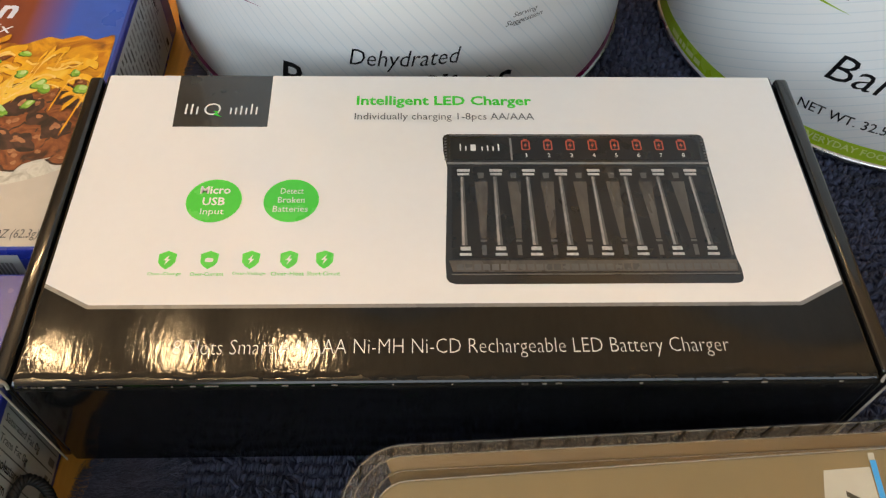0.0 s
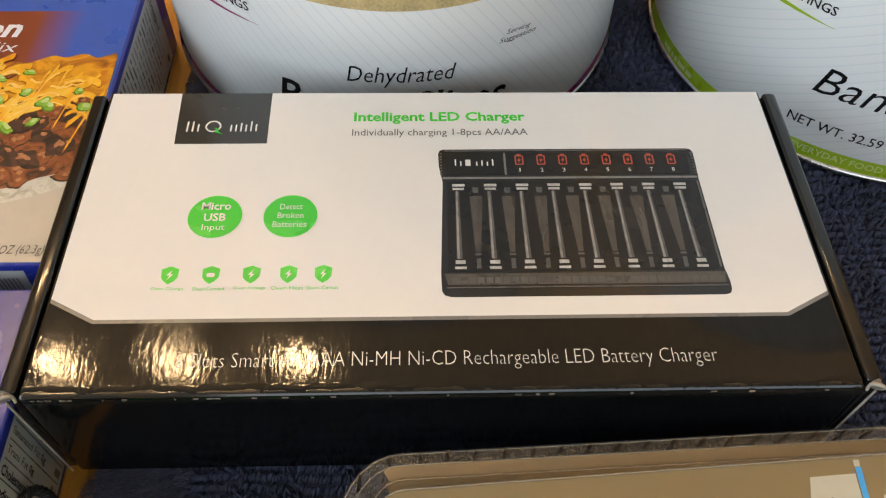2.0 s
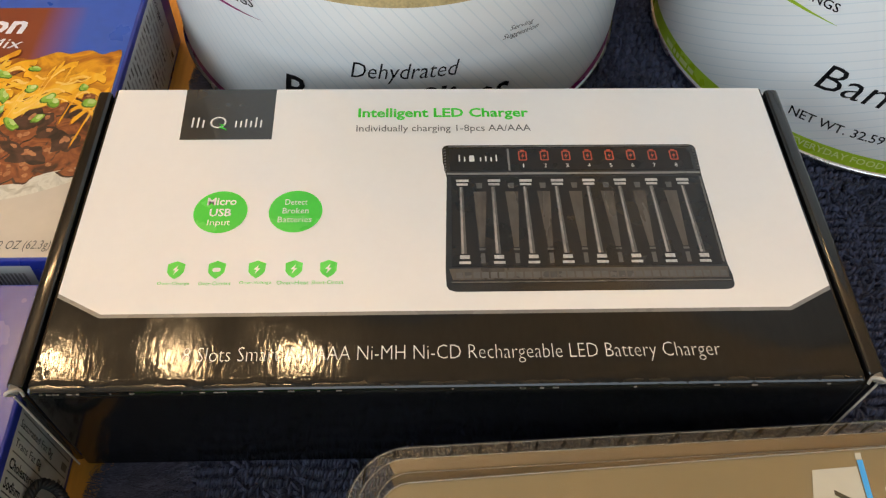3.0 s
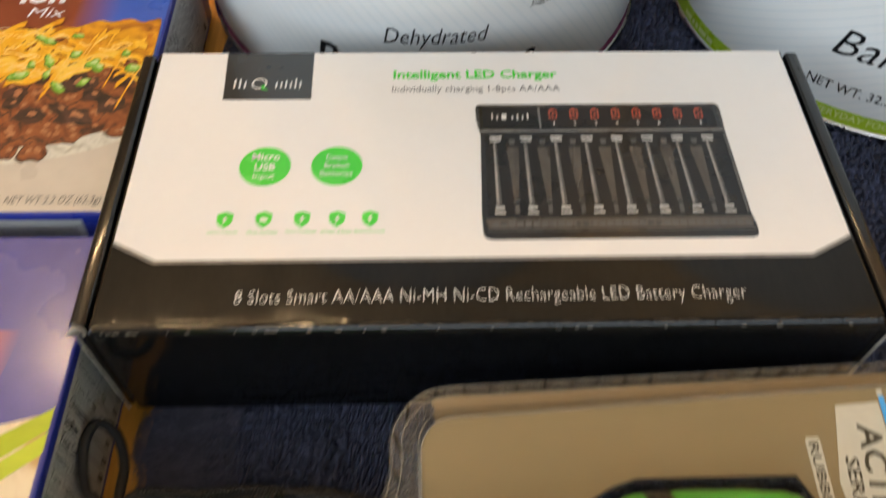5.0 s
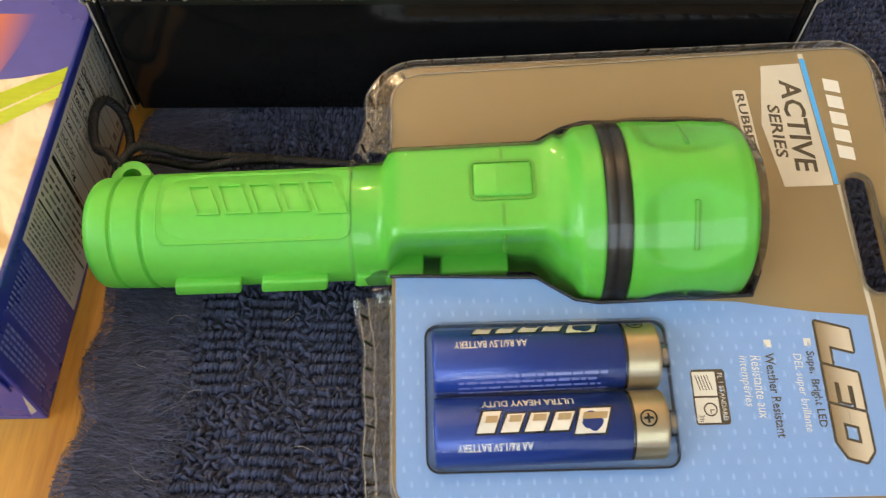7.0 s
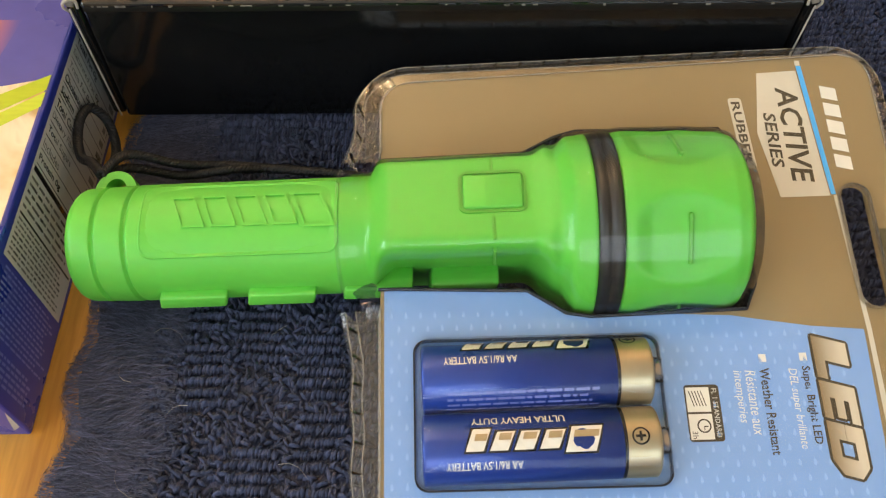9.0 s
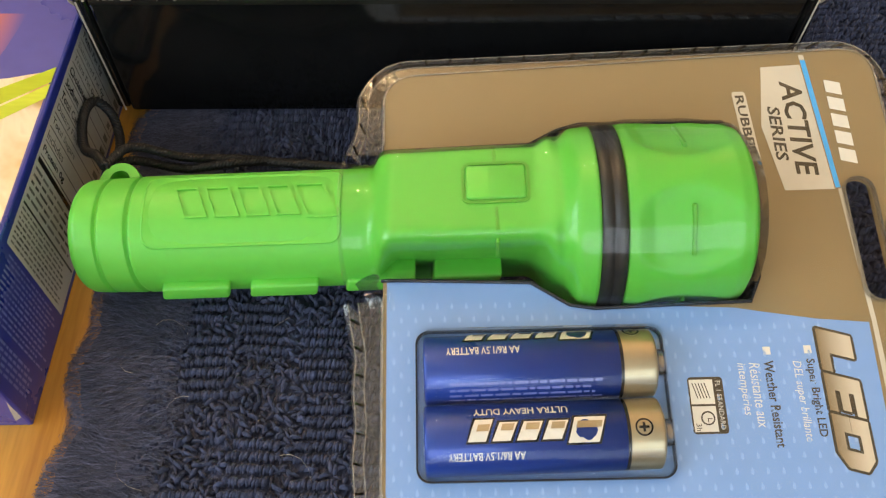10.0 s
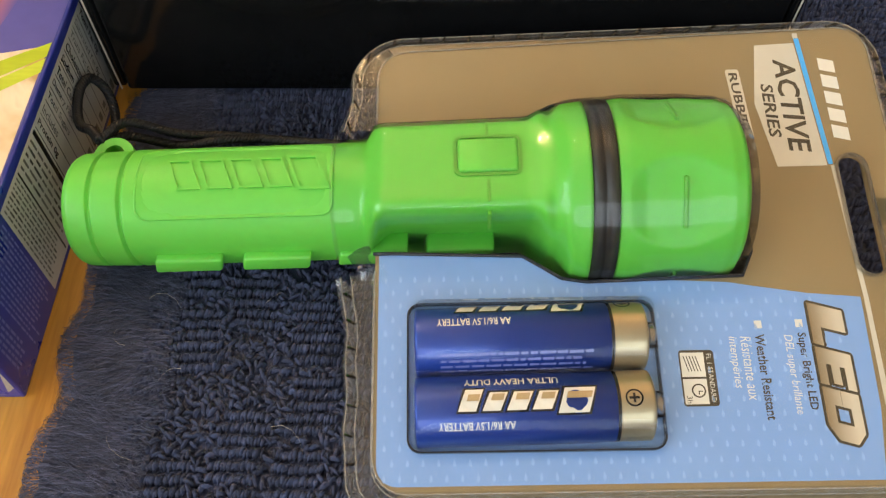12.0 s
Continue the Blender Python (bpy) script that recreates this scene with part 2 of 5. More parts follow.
def frame_ring(outer, inner, z0, z1):
    """A raised border between two outlines with as many points."""
    bm = bmesh.new()
    n = len(outer)
    rows = [[bm.verts.new((x, y, z)) for x, y in o] for o, z in ((outer, z0), (outer, z1), (inner, z1), (inner, z0))]
    for a, b in zip(rows, rows[1:] + rows[:1]):
        for i in range(n):
            bm.faces.new((a[i], a[(i + 1) % n], b[(i + 1) % n], b[i]))
    bmesh.ops.recalc_face_normals(bm, faces=bm.faces[:])
    return bm


def tube(points, r, sides=8, closed=False):
    bm = bmesh.new()
    pts = [Vector(p) for p in points]
    n = len(pts)
    rings = []
    up = Vector((0.03, 0.05, 1)).normalized()
    for i, p in enumerate(pts):
        d = (pts[(i + 1) % n] - pts[i - 1]) if closed else (pts[min(i + 1, n - 1)] - pts[max(i - 1, 0)])
        d.normalize()
        a = d.cross(up).normalized()
        b = a.cross(d)
        rad = r(i / (n - 1)) if callable(r) else r
        rings.append([bm.verts.new(p + rad * (a * math.cos(2 * math.pi * k / sides) + b * math.sin(2 * math.pi * k / sides))) for k in range(sides)])
    for i in range(n if closed else n - 1):
        a, b = rings[i], rings[(i + 1) % n]
        for k in range(sides):
            bm.faces.new((a[k], a[(k + 1) % sides], b[(k + 1) % sides], b[k]))
    if not closed:
        bm.faces.new(rings[0][::-1])
        bm.faces.new(rings[-1])
    bmesh.ops.recalc_face_normals(bm, faces=bm.faces[:])
    return bm


def spline(points, steps=10, closed=False):
    pts = [Vector(p) for p in points]
    n = len(pts)
    out = []
    for i in range(n if closed else n - 1):
        p = [pts[(i + k) % n] if closed else pts[min(max(i + k, 0), n - 1)] for k in (-1, 0, 1, 2)]
        for s in range(steps):
            t = s / steps
            out.append(0.5 * (2 * p[1] + (p[2] - p[0]) * t + (2 * p[0] - 5 * p[1] + 4 * p[2] - p[3]) * t * t + (3 * p[1] - p[0] - 3 * p[2] + p[3]) * t ** 3))
    return out if closed else out + [pts[-1]]


def lathe(profile, n=64, axis="Z"):
    bm = bmesh.new()
    rings = []
    for r, h in profile:
        rings.append([bm.verts.new((r * math.cos(2 * math.pi * i / n), r * math.sin(2 * math.pi * i / n), h)) for i in range(n)])
    for a, b in zip(rings, rings[1:]):
        for i in range(n):
            bm.faces.new((a[i], a[(i + 1) % n], b[(i + 1) % n], b[i]))
    for ring, flip in ((rings[0], True), (rings[-1], False)):
        bm.faces.new(ring[::-1] if flip else ring)
    if axis == "X":
        bmesh.ops.transform(bm, matrix=Matrix.Rotation(radians(90), 4, "Y"), verts=bm.verts)
    bmesh.ops.recalc_face_normals(bm, faces=bm.faces[:])
    return bm


def lettering(body, x0, y0, x1, y1, bold=0.0, slant=0.0, res=2, spacing=1.0):
    """Words in the built-in font, fitted into a rectangle, flat."""
    cu = bpy.data.curves.new("text", "FONT")
    cu.body, cu.offset, cu.shear, cu.resolution_u, cu.fill_mode, cu.space_character = body, bold, slant, res, "FRONT", spacing
    ob = new("text", cu)
    bpy.context.view_layer.update()
    me = bpy.data.meshes.new_from_object(ob.evaluated_get(bpy.context.evaluated_depsgraph_get()))
    bm = bmesh.new()
    bm.from_mesh(me)
    bpy.data.objects.remove(ob)
    bpy.data.curves.remove(cu)
    bpy.data.meshes.remove(me)
    xs, ys = [v.co.x for v in bm.verts], [v.co.y for v in bm.verts]
    sx, sy = (x1 - x0) / (max(xs) - min(xs)), (y1 - y0) / (max(ys) - min(ys))
    ax, ay = min(xs), min(ys)
    return warp(bm, lambda x, y, z: ((x - ax) * sx + x0, (y - ay) * sy + y0, 0))


def lines(x0, x1, y0, y1, rows, rnd, fill=0.55, words=True):
    """Unreadable small print: rows of short bars."""
    shapes = []
    h = (y1 - y0) / rows
    for i in range(rows):
        y, x = y1 - (i + 0.5) * h, x0
        end = x1 - rnd.random() * (x1 - x0) * 0.18
        while x < end:
            w = min((0.6 + rnd.random() * 1.6) * h if words else x1 - x0, end - x)
            shapes.append([(x, y - h * fill / 2), (x + w, y - h * fill / 2), (x + w, y + h * fill / 2), (x, y + h * fill / 2)])
            x += w + 0.35 * h
    return shapes


def mark(x0, x1, y0, y1, n, lean=0.2):
    """A trade mark as plain slanted blocks."""
    w, s = (x1 - x0) / n, (y1 - y0) * lean
    return [[(x0 + i * w, y0), (x0 + i * w + w * 0.74, y0), (x0 + i * w + w * 0.74 + s, y1), (x0 + i * w + s, y1)] for i in range(n)]


def blob(x, y, rx, ry, turn, rnd, n=14, rough=0.25):
    pts = []
    for i in range(n):
        a = 2 * math.pi * i / n
        k = 1 + rough * (rnd.random() - 0.5) * 2
        u, v = rx * k * math.cos(a), ry * k * math.sin(a)
        pts.append((x + u * math.cos(turn) - v * math.sin(turn), y + u * math.sin(turn) + v * math.cos(turn)))
    return pts


# ---- the room round the table ----
def room():
    X0, X1, Y0, Y1, Z0, Z1 = -1700, 2000, -1800, 2600, -757, 1700
    part("floor", slab(X0 - 150, X1 + 150, Y0 - 150, Y1 + 150, Z0 - 60, Z0), FLOOR, None, "dark wooden room floor", kind="structure")
    part("ceiling", slab(X0 - 150, X1 + 150, Y0 - 150, Y1 + 150, Z1, Z1 + 80), CEILING, None, "warm white painted ceiling", kind="structure")
    part("wall_north", slab(X0, X1, Y1, Y1 + 150, Z0, Z1), WALL, None, "plain beige painted wall", kind="structure")
    wx0, wx1, wz0, wz1 = -500, 1500, 380, 1580
    south = join(slab(X0, wx0, Y0 - 150, Y0, Z0, Z1), slab(wx1, X1, Y0 - 150, Y0, Z0, Z1), slab(wx0, wx1, Y0 - 150, Y0, Z0, wz0), slab(wx0, wx1, Y0 - 150, Y0, wz1, Z1))
    part("wall_south", south, WALL, None, "plain beige painted wall with a window opening", kind="structure")
    win = thing("window_2", 500, Y0 - 60, wz0, "white framed window in the beige wall", "window", kind="structure")
    part("window_frame", frame_ring(rrect(-1000, 1000, 0, 1200, 1, 1), rrect(-950, 950, 50, 1150, 1, 1), -25, 25), PALE_INK, win).rotation_euler = (radians(90), 0, 0)
    part("window_sill", slab(-1020, 1020, 5, 130, -30, -1, 6), PALE_INK, win)
    wy0, wy1, wz0, wz1 = -1750, 250, 380, 1580
    part("wall_east", slab(X1, X1 + 150, Y0 - 150, Y1 + 150, Z0, Z1), WALL, None, "plain beige painted wall", kind="structure")
    west = join(slab(X0 - 150, X0, Y0 - 150, wy0, Z0, Z1), slab(X0 - 150, X0, wy1, Y1 + 150, Z0, Z1), slab(X0 - 150, X0, wy0, wy1, Z0, wz0), slab(X0 - 150, X0, wy0, wy1, wz1, Z1))
    part("wall_west", west, WALL, None, "plain beige painted wall with a window opening", kind="structure")
    win = thing("window_1", X0 - 60, -750, wz0, "white framed window in the beige wall", "window", rz=-90, kind="structure")
    part("window_frame", frame_ring(rrect(-1000, 1000, 0, 1200, 1, 1), rrect(-950, 950, 50, 1150, 1, 1), -25, 25), PALE_INK, win).rotation_euler = (radians(90), 0, 0)
    part("window_sill", slab(-1020, 1020, 5, 130, -30, -1, 6), PALE_INK, win)


room()


def table():
    t = thing("wooden_table", 150, 100, -757, "orange-brown oak table top with visible grain", "table")
    part("tabletop", slab(-700, 700, -450, 650, 722, 750, 5, 3), OAK, t)
    for x in (-640, 640):
        for y in (-390, 590):
            part("leg", slab(x - 35, x + 35, y - 35, y + 35, 0, 721.5, 4), OAK, t)


table()


def chandelier():
    t = thing("ceiling_lamp", *LAMP, 1700, "bar ceiling lamp with three bare warm bulbs", "lamp")
    part("canopy", lathe([(70, -22), (70, -6), (60, 0)], 32), BRASS, t)
    part("stem", lathe([(8, -300), (8, -20)], 12), BRASS, t)
    for i in range(3):
        x, y = (i - 1) * 245, 0
        part("arm", tube(spline([(0, 0, -290), (x * 0.5 + 1, y, -300), (x + 2, y, -290)], 8), 6), BRASS, t)
        part("bulb", at(lathe([(10, 0), (12, -12), (21, -34), (24, -48), (20, -62), (9, -71), (1, -74)], 20), Matrix.Translation((x, y, -292))), BULB, t, smooth=True)


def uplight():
    """An added, unseen standing lamp whose bowl throws warm fill light onto the ceiling."""
    t = thing("added_uplight", 1070, 1260, -757, "added brass standing lamp with an upward bowl, lit, out of view", "lamp")
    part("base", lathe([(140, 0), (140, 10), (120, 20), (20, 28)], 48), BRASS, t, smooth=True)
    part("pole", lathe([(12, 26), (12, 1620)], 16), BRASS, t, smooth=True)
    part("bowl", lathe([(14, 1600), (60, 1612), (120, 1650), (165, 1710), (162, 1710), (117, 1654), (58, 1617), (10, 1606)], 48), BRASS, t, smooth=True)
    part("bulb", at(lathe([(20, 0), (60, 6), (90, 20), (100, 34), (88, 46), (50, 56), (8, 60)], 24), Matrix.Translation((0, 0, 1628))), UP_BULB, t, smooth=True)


LAMP = (-408, 730)
BRASS = mat("brass", (0.55, 0.36, 0.13), 0.3, 1.0)
BULB = glow_mat("bulb_glow", (1.0, 0.66, 0.33), BULB_WATTS * 8)
UP_BULB = glow_mat("added_uplight_glow", (1.0, 0.64, 0.3), UPLIGHT)
chandelier()
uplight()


# ---- the black and white carton of the battery charger ----
def charger_box():
    t = thing("charger_box", 0, 0, 0, "glossy black and white carton of a battery charger", "box")
    part("carton", slab(3.4, 173.4, -2.3, 84.6, 0, 37.8, 0.9, 3), BOARD_BLACK, t)
    for x0, x1 in ((-0.6, 3.0), (173.8, 177.4)):
        bm = slab(x0, x1, -1.4, 83.4, 0.2, 38.3, 1.0, 3)
        part("side_flap", bm, BOARD_BLACK, t, smooth=True)
    for x, s in ((1.2, 1), (175.6, -1)):
        fold = [(x - 1.5 * s, -1.0, 34.4), (x - 1.7 * s, -2.2, 36.6), (x - 0.9 * s, -2.7, 38.4), (x + 0.5 * s, -2.3, 38.8), (x + 1.4 * s, -1.9, 38.0), (x + 1.5 * s, -2.2, 36.2)]
        part("corner_tab", tube(spline(fold, 6), lambda u: 0.42 - 0.18 * abs(u - 0.5), 7), BOARD_EDGE, t, "crushed pale board corner", smooth=True)
        part("corner_fold", at(slab(-1.0, 1.0, -0.5, 1.2, -1.6, 0.2, 0.4, 2), Matrix.Translation((x, -1.7, 38.0)) @ Matrix.Rotation(0.25 * s, 4, "Y")), SCUFF_GLINT, t, smooth=True)
        part("worn_edge", tube([(x - 0.4 * s, -2.3, 36), (x, -2.25, 20), (x + 0.6 * s, -2.3, 0.6)], 0.24, 6), BOARD_EDGE, t)
    # the front edge is crushed and slightly wavy
    rnd = random.Random(21)
    wob = lambda u, k: 0.16 * math.sin(u * 0.31 + k) + 0.12 * math.sin(u * 0.9 + 2 * k) + 0.1 * math.sin(u * 2.3 + k * 3)  # noqa: E731
    rows = []
    for i in range(341):
        x = 3.9 + i * 0.497
        low = max(0.0, 1 - x / 120) * 0.5
        rows.append([(x, 0.4, 37.87), (x, -0.7 + 0.4 * wob(x, 1), 37.9 + 0.3 * wob(x, 2)), (x, -1.6 + 0.4 * wob(x, 4), 37.78 - low * 0.3 + 0.5 * wob(x, 3)), (x, -2.25, 37.2 - low + 0.5 * wob(x, 5)), (x, -2.42, 36.4 - low), (x, -2.33, 35.2)])
    verts = [p for r in rows for p in r]
    faces = [(6 * i + j, 6 * i + j + 1, 6 * i + j + 7, 6 * i + j + 6) for i in range(340) for j in range(5)]
    part("crushed_front_edge", (verts, faces), BLACK_CRINKLE, t, "crushed glossy front edge", smooth=True)
    # pale flecks: worn specks together with lamp glints put into the colour
    flecks = [slab(x, x + 0.2 + rnd.random() * 1.1, -2.5, -2.3, 36.9 - 0.4 * rnd.random(), 37.06, 0.04, 1) for x in [6 + 160 * rnd.random() ** 2.2 for _ in range(34)]]
    part("front_edge_scuff_glints", join(*flecks), SCUFF_GLINT, t, "pale scuffs and painted glints along the edge")
    z = 37.86
    white = [(4.4, 84.0), (172.6, 84.0), (172.4, 21), (162, 15.6), (14.5, 15.6), (4.4, 21)]
    lid = part("printed_lid", poly(white, z), WHITE_PRINT, t, "white printed panel")
    strip = [(4.4, 20.0), (14.3, 14.7), (162.2, 14.7), (172.4, 20.0), (172.6, 0.3), (4.2, 0.3)]
    part("dark_strip", poly(strip[::-1], z), BLACK_CRINKLE, lid, "glossy black printed strip")
    part("border_line", plates([[(4.4, 21), (14.5, 15.6), (14.3, 14.7), (4.4, 20)], [(14.5, 15.6), (162, 15.6), (162.2, 14.7), (14.3, 14.7)], [(162, 15.6), (172.4, 21), (172.4, 20), (162.2, 14.7)]], z), MID_INK, lid)
    z += 0.05
    part("logo_panel", poly([(22, 84.0), (45.2, 84.0), (45.5, 66.1), (22.8, 66.1)], z), CHARCOAL, lid)
    part("logo_mark", plates([rrect(25.0 + i * 1.35, 25.45 + i * 1.35, 70.2, y1, 0.2, 2) for i, y1 in enumerate((73.8, 73.8, 72.9))] + [rrect(35.9 + i * 1.25, 36.3 + i * 1.25, 70.2, y1, 0.18, 2) for i, y1 in enumerate((72.6, 72.6, 73.2, 72.6, 73.8, 72.8))], z + 0.05), PALE_INK, lid)
    part("logo_ring", at(frame_ring(disc(31.6, 72.0, 2.0), disc(31.6, 72.0, 1.55), 0, 0.02), Matrix.Translation((0, 0, z + 0.05))), PALE_INK, lid)
    part("logo_spark", poly([(31.8, 71.4), (33.4, 71.1), (32.8, 70.5), (34.2, 69.2), (32.0, 70.1), (32.6, 70.7)], z + 0.11), GREEN_INK, lid)

    def words(body, box, m, bold=0.0, slant=0.0, name="lettering", dz=0.0):
        part(name, at(lettering(body, *box, bold, slant), Matrix.Translation((0, 0, z + dz))), m, lid)

    words("Intelligent LED Charger", (66.7, 72.6, 110.3, 76.9), GREEN_INK, 0.026)
    words("Individually charging 1-8pcs AA/AAA", (66.4, 67.9, 110.5, 70.9), GREY_INK)
    words("8 Slots Smart AA/AAA Ni-MH Ni-CD Rechargeable LED Battery Charger", (33.3, 2.9, 144.4, 7.3), PALE_INK, -0.02)
    for x, rows in ((36, (("Micro", 45.0, 47.3, 3.4, 0.02), ("USB", 41.7, 44.0, 2.5, 0.02), ("Input", 38.6, 40.8, 2.6, 0))), (53.3, (("Detect", 45.0, 46.7, 2.6, 0), ("Broken", 42.4, 44.1, 3.0, 0), ("Batteries", 39.8, 41.5, 3.9, 0)))):
        part("badge_rim", poly(disc(x, 43.1, 6.55, 6.55), z), PALE_INK, lid)
        part("badge", poly(disc(x, 43.1, 6.2, 6.2), z + 0.04), GREEN_INK, lid, "green round badge")
        for body, y0, y1, half, bold in rows:
            words(body, (x - half, y0, x + half, y1), PALE_INK, bold, dz=0.09)
    for i, (x, body) in enumerate(((28.4, "Over-Charge"), (37.3, "Over-Current"), (46.1, "Over-Voltage"), (54.2, "Over-Heat"), (61.8, "Short-Circuit"))):
        part("shield", poly([(x - 1.9, 28.4), (x, 29.2), (x + 1.9, 28.4), (x + 1.8, 26.2), (x + 1.1, 25.2), (x, 24.4), (x - 1.1, 25.2), (x - 1.8, 26.2)], z), GREEN_INK, lid)
        spark = [(x + 0.4, 28.1), (x - 0.7, 26.7), (x - 0.05, 26.7), (x - 0.4, 25.5), (x + 0.7, 27.0), (x + 0.1, 27.0)] if i != 1 else rrect(x - 0.9, x + 0.9, 26.2, 27.3, 0.5)
        part("shield_sign", poly(spark, z + 0.05), PALE_INK, lid)
        words(body, (x - 3.5, 22.7, x + 3.5, 23.7), GREEN_INK)

    # the printed picture of the charger
    part("picture_base", poly([(89.0, 63.7), (149.8, 63.7), (150.7, 63.3), (151.1, 62.3), (151.0, 58), (150.8, 53.6), (151.0, 27.5), (151.5, 24), (151.4, 21.6), (150.9, 20.7), (149.8, 20.3), (89.8, 20.3), (88.4, 20.8), (87.8, 21.8), (87.7, 26.5), (88.7, 53), (87.9, 58), (87.8, 62.4), (88.2, 63.3)], z), PIC_BLACK, lid)
    z += 0.05
    part("picture_top", poly([(89.6, 62.4), (148.6, 62.4), (149.4, 61.4), (149.2, 55.4), (89.6, 55.4)], z), BLACK_INK, lid)
    part("picture_seam", plates([[(103.8, 62.4), (104.3, 62.4), (104.3, 55.2), (103.8, 55.2)], [(88.7, 54.6), (150.6, 54.6), (150.6, 53.9), (88.7, 53.9)]], z + 0.04), MID_INK, lid)
    part("picture_teeth", plates([[(88.1, y), (88.7, y + 0.2), (88.7, y + 0.7), (88.1, y + 0.5)] for y in [55.2 + 0.95 * i for i in range(8)]] + [[(150.2, y), (150.8, y + 0.2), (150.8, y + 0.7), (150.2, y + 0.5)] for y in [55.2 + 0.95 * i for i in range(8)]], z + 0.03), PIC_MID, lid, kind="stuff")
    part("picture_lip", plates([[(89.4, 63.4), (149.6, 63.4), (149.6, 62.95), (89.4, 62.95)], [(88.9, 22.9), (150.9, 22.9), (150.9, 22.55), (88.9, 22.55)], [(150.0, 53.0), (150.5, 53.0), (150.6, 27.6), (150.1, 27.6)]], z + 0.03), PIC_MID, lid)
    part("picture_mark", plates([rrect(91.8 + i * 1.3, 92.15 + i * 1.3 + (i == 2) * 0.9, 58.2, y1, 0.15, 2) for i, y1 in enumerate((60.4, 59.8, 60.2, 0, 59.6, 60.0, 59.6, 60.4)) if y1], z + 0.05), PALE_INK, lid)
    part("picture_bay", poly([(89.8, 53.2), (149.8, 53.2), (149.9, 27.0), (89.2, 27.0)], z), BLACK_INK, lid)
    part("picture_front", plates([[(88.4, 26.4), (151.0, 26.4), (150.6, 23.4), (89.2, 23.4)]], z), PIC_GREY, lid)
    part("picture_ribs", plates([[(90 + i * 1.9, 25.4), (91.5 + i * 1.9, 25.4), (91.5 + i * 1.9, 23.8), (90 + i * 1.9, 23.8)] for i in range(32)], z + 0.03), PIC_MID, lid)
    for i in range(8):
        x = 90.3 + i * 7.74
        tx = x + 0.7 - i * 0.12
        for shape in [[(tx - 0.1, 52.4), (tx + 2.9, 52.4), (tx + 2.9, 51.6), (tx - 0.1, 51.6)], [(tx, 51.2), (tx + 2.7, 51.2), (tx + 2.7, 50.5), (tx, 50.5)], [(x + 0.7, 30.0), (x + 2.9, 30.0), (x + 2.9, 29.0), (x + 0.7, 29.0)], [(x + 0.5, 28.3), (x + 3.1, 28.3), (x + 3.1, 27.6), (x + 0.5, 27.6)]]:
            part("picture_contact", poly(shape, z + 0.05), CONTACT_INK, lid)
        part("picture_rail", poly([(tx + 0.6, 50.1), (tx + 1.5, 50.1), (x + 2.3, 30.4), (x + 1.0, 30.4)], z + 0.04), PIC_MID, lid)
        part("picture_rail_gleam", poly([(tx + 0.75, 50.1), (tx + 1.15, 50.1), (x + 1.7, 30.4), (x + 1.15, 30.4)], z + 0.07), GLEAM, lid)
        if i < 7:
            part("picture_wedge", poly([(tx + 3.9, 48.6), (tx + 7.0, 48.6), (x + 6.5, 32.2), (x + 5.3, 32.2)], z + 0.04), PIC_GREY, lid)
            for shape in [[(x + 5.2, 31.9), (x + 6.6, 31.9), (x + 6.6, 31.3), (x + 5.2, 31.3)], [(x + 5.4, 30.5), (x + 6.4, 30.5), (x + 6.4, 27.7), (x + 5.4, 27.7)], [(tx + 4.6, 51.3), (tx + 6.2, 51.3), (tx + 6.0, 49.6), (tx + 4.8, 49.6)]]:
                part("picture_clip", poly(shape, z + 0.04), PIC_MID, lid)
        x = 107.6 + i * 5.37
        part("picture_cell", join(at(frame_ring(rrect(-1.05, 1.05, -1.55, 1.55, 0.3, 2), rrect(-0.75, 0.75, -1.25, 1.25, 0.2, 2), 0, 0.02), Matrix.Translation((x, 60.0, z + 0.05))), poly([(x + 0.3, 61.0), (x - 0.5, 59.8), (x, 59.8), (x - 0.3, 58.9), (x + 0.5, 60.2), (x, 60.2)], z + 0.05), poly([(x - 0.5, 61.6), (x + 0.5, 61.6), (x + 0.5, 62.0), (x - 0.5, 62.0)], z + 0.05)), RED_INK, lid)
        part("picture_number", at(lettering(str(i + 1), x - (0.35 if i else 0.16), 56.2, x + (0.35 if i else 0.16), 57.4), Matrix.Translation((0, 0, z + 0.05))), PALE_INK, lid)


PIC_BLACK = mat("picture_black", (0.009, 0.0085, 0.009), 0.2, vary=0.15, coat=0.3)
PIC_GREY = mat("dark_picture_grey", (0.085, 0.072, 0.06), 0.3, vary=0.35, scale=90, stretch=(1, 0.3, 1))
CONTACT_INK = mat("contact_ink", (0.5, 0.48, 0.45), 0.3, vary=0.35, scale=300)
PIC_MID = mat("picture_grey", (0.1, 0.095, 0.09), 0.3, vary=0.2)
GLEAM = mat("printed_gleam", (0.3, 0.275, 0.25), 0.3, vary=0.5, scale=200, stretch=(1, 0.3, 1))
charger_box()


# ---- the two large food tins ----
R_TIN = 76.0


def on_tin(bm, lift=0.12):
    """Wraps a flat drawing (x along the girth from the front, y up) onto the tin."""
    r = R_TIN + lift
    return warp(bm, lambda x, y, z: (r * math.sin(x / R_TIN), -r * math.cos(x / R_TIN), y))


def finer(bm, step=4.0):
    for _ in range(6):
        long = [e for e in bm.edges if e.calc_length() > step]
        if not long:
            break
        bmesh.ops.subdivide_edges(bm, edges=long, cuts=1)
    bmesh.ops.triangulate(bm, faces=bm.faces[:])
    return bm


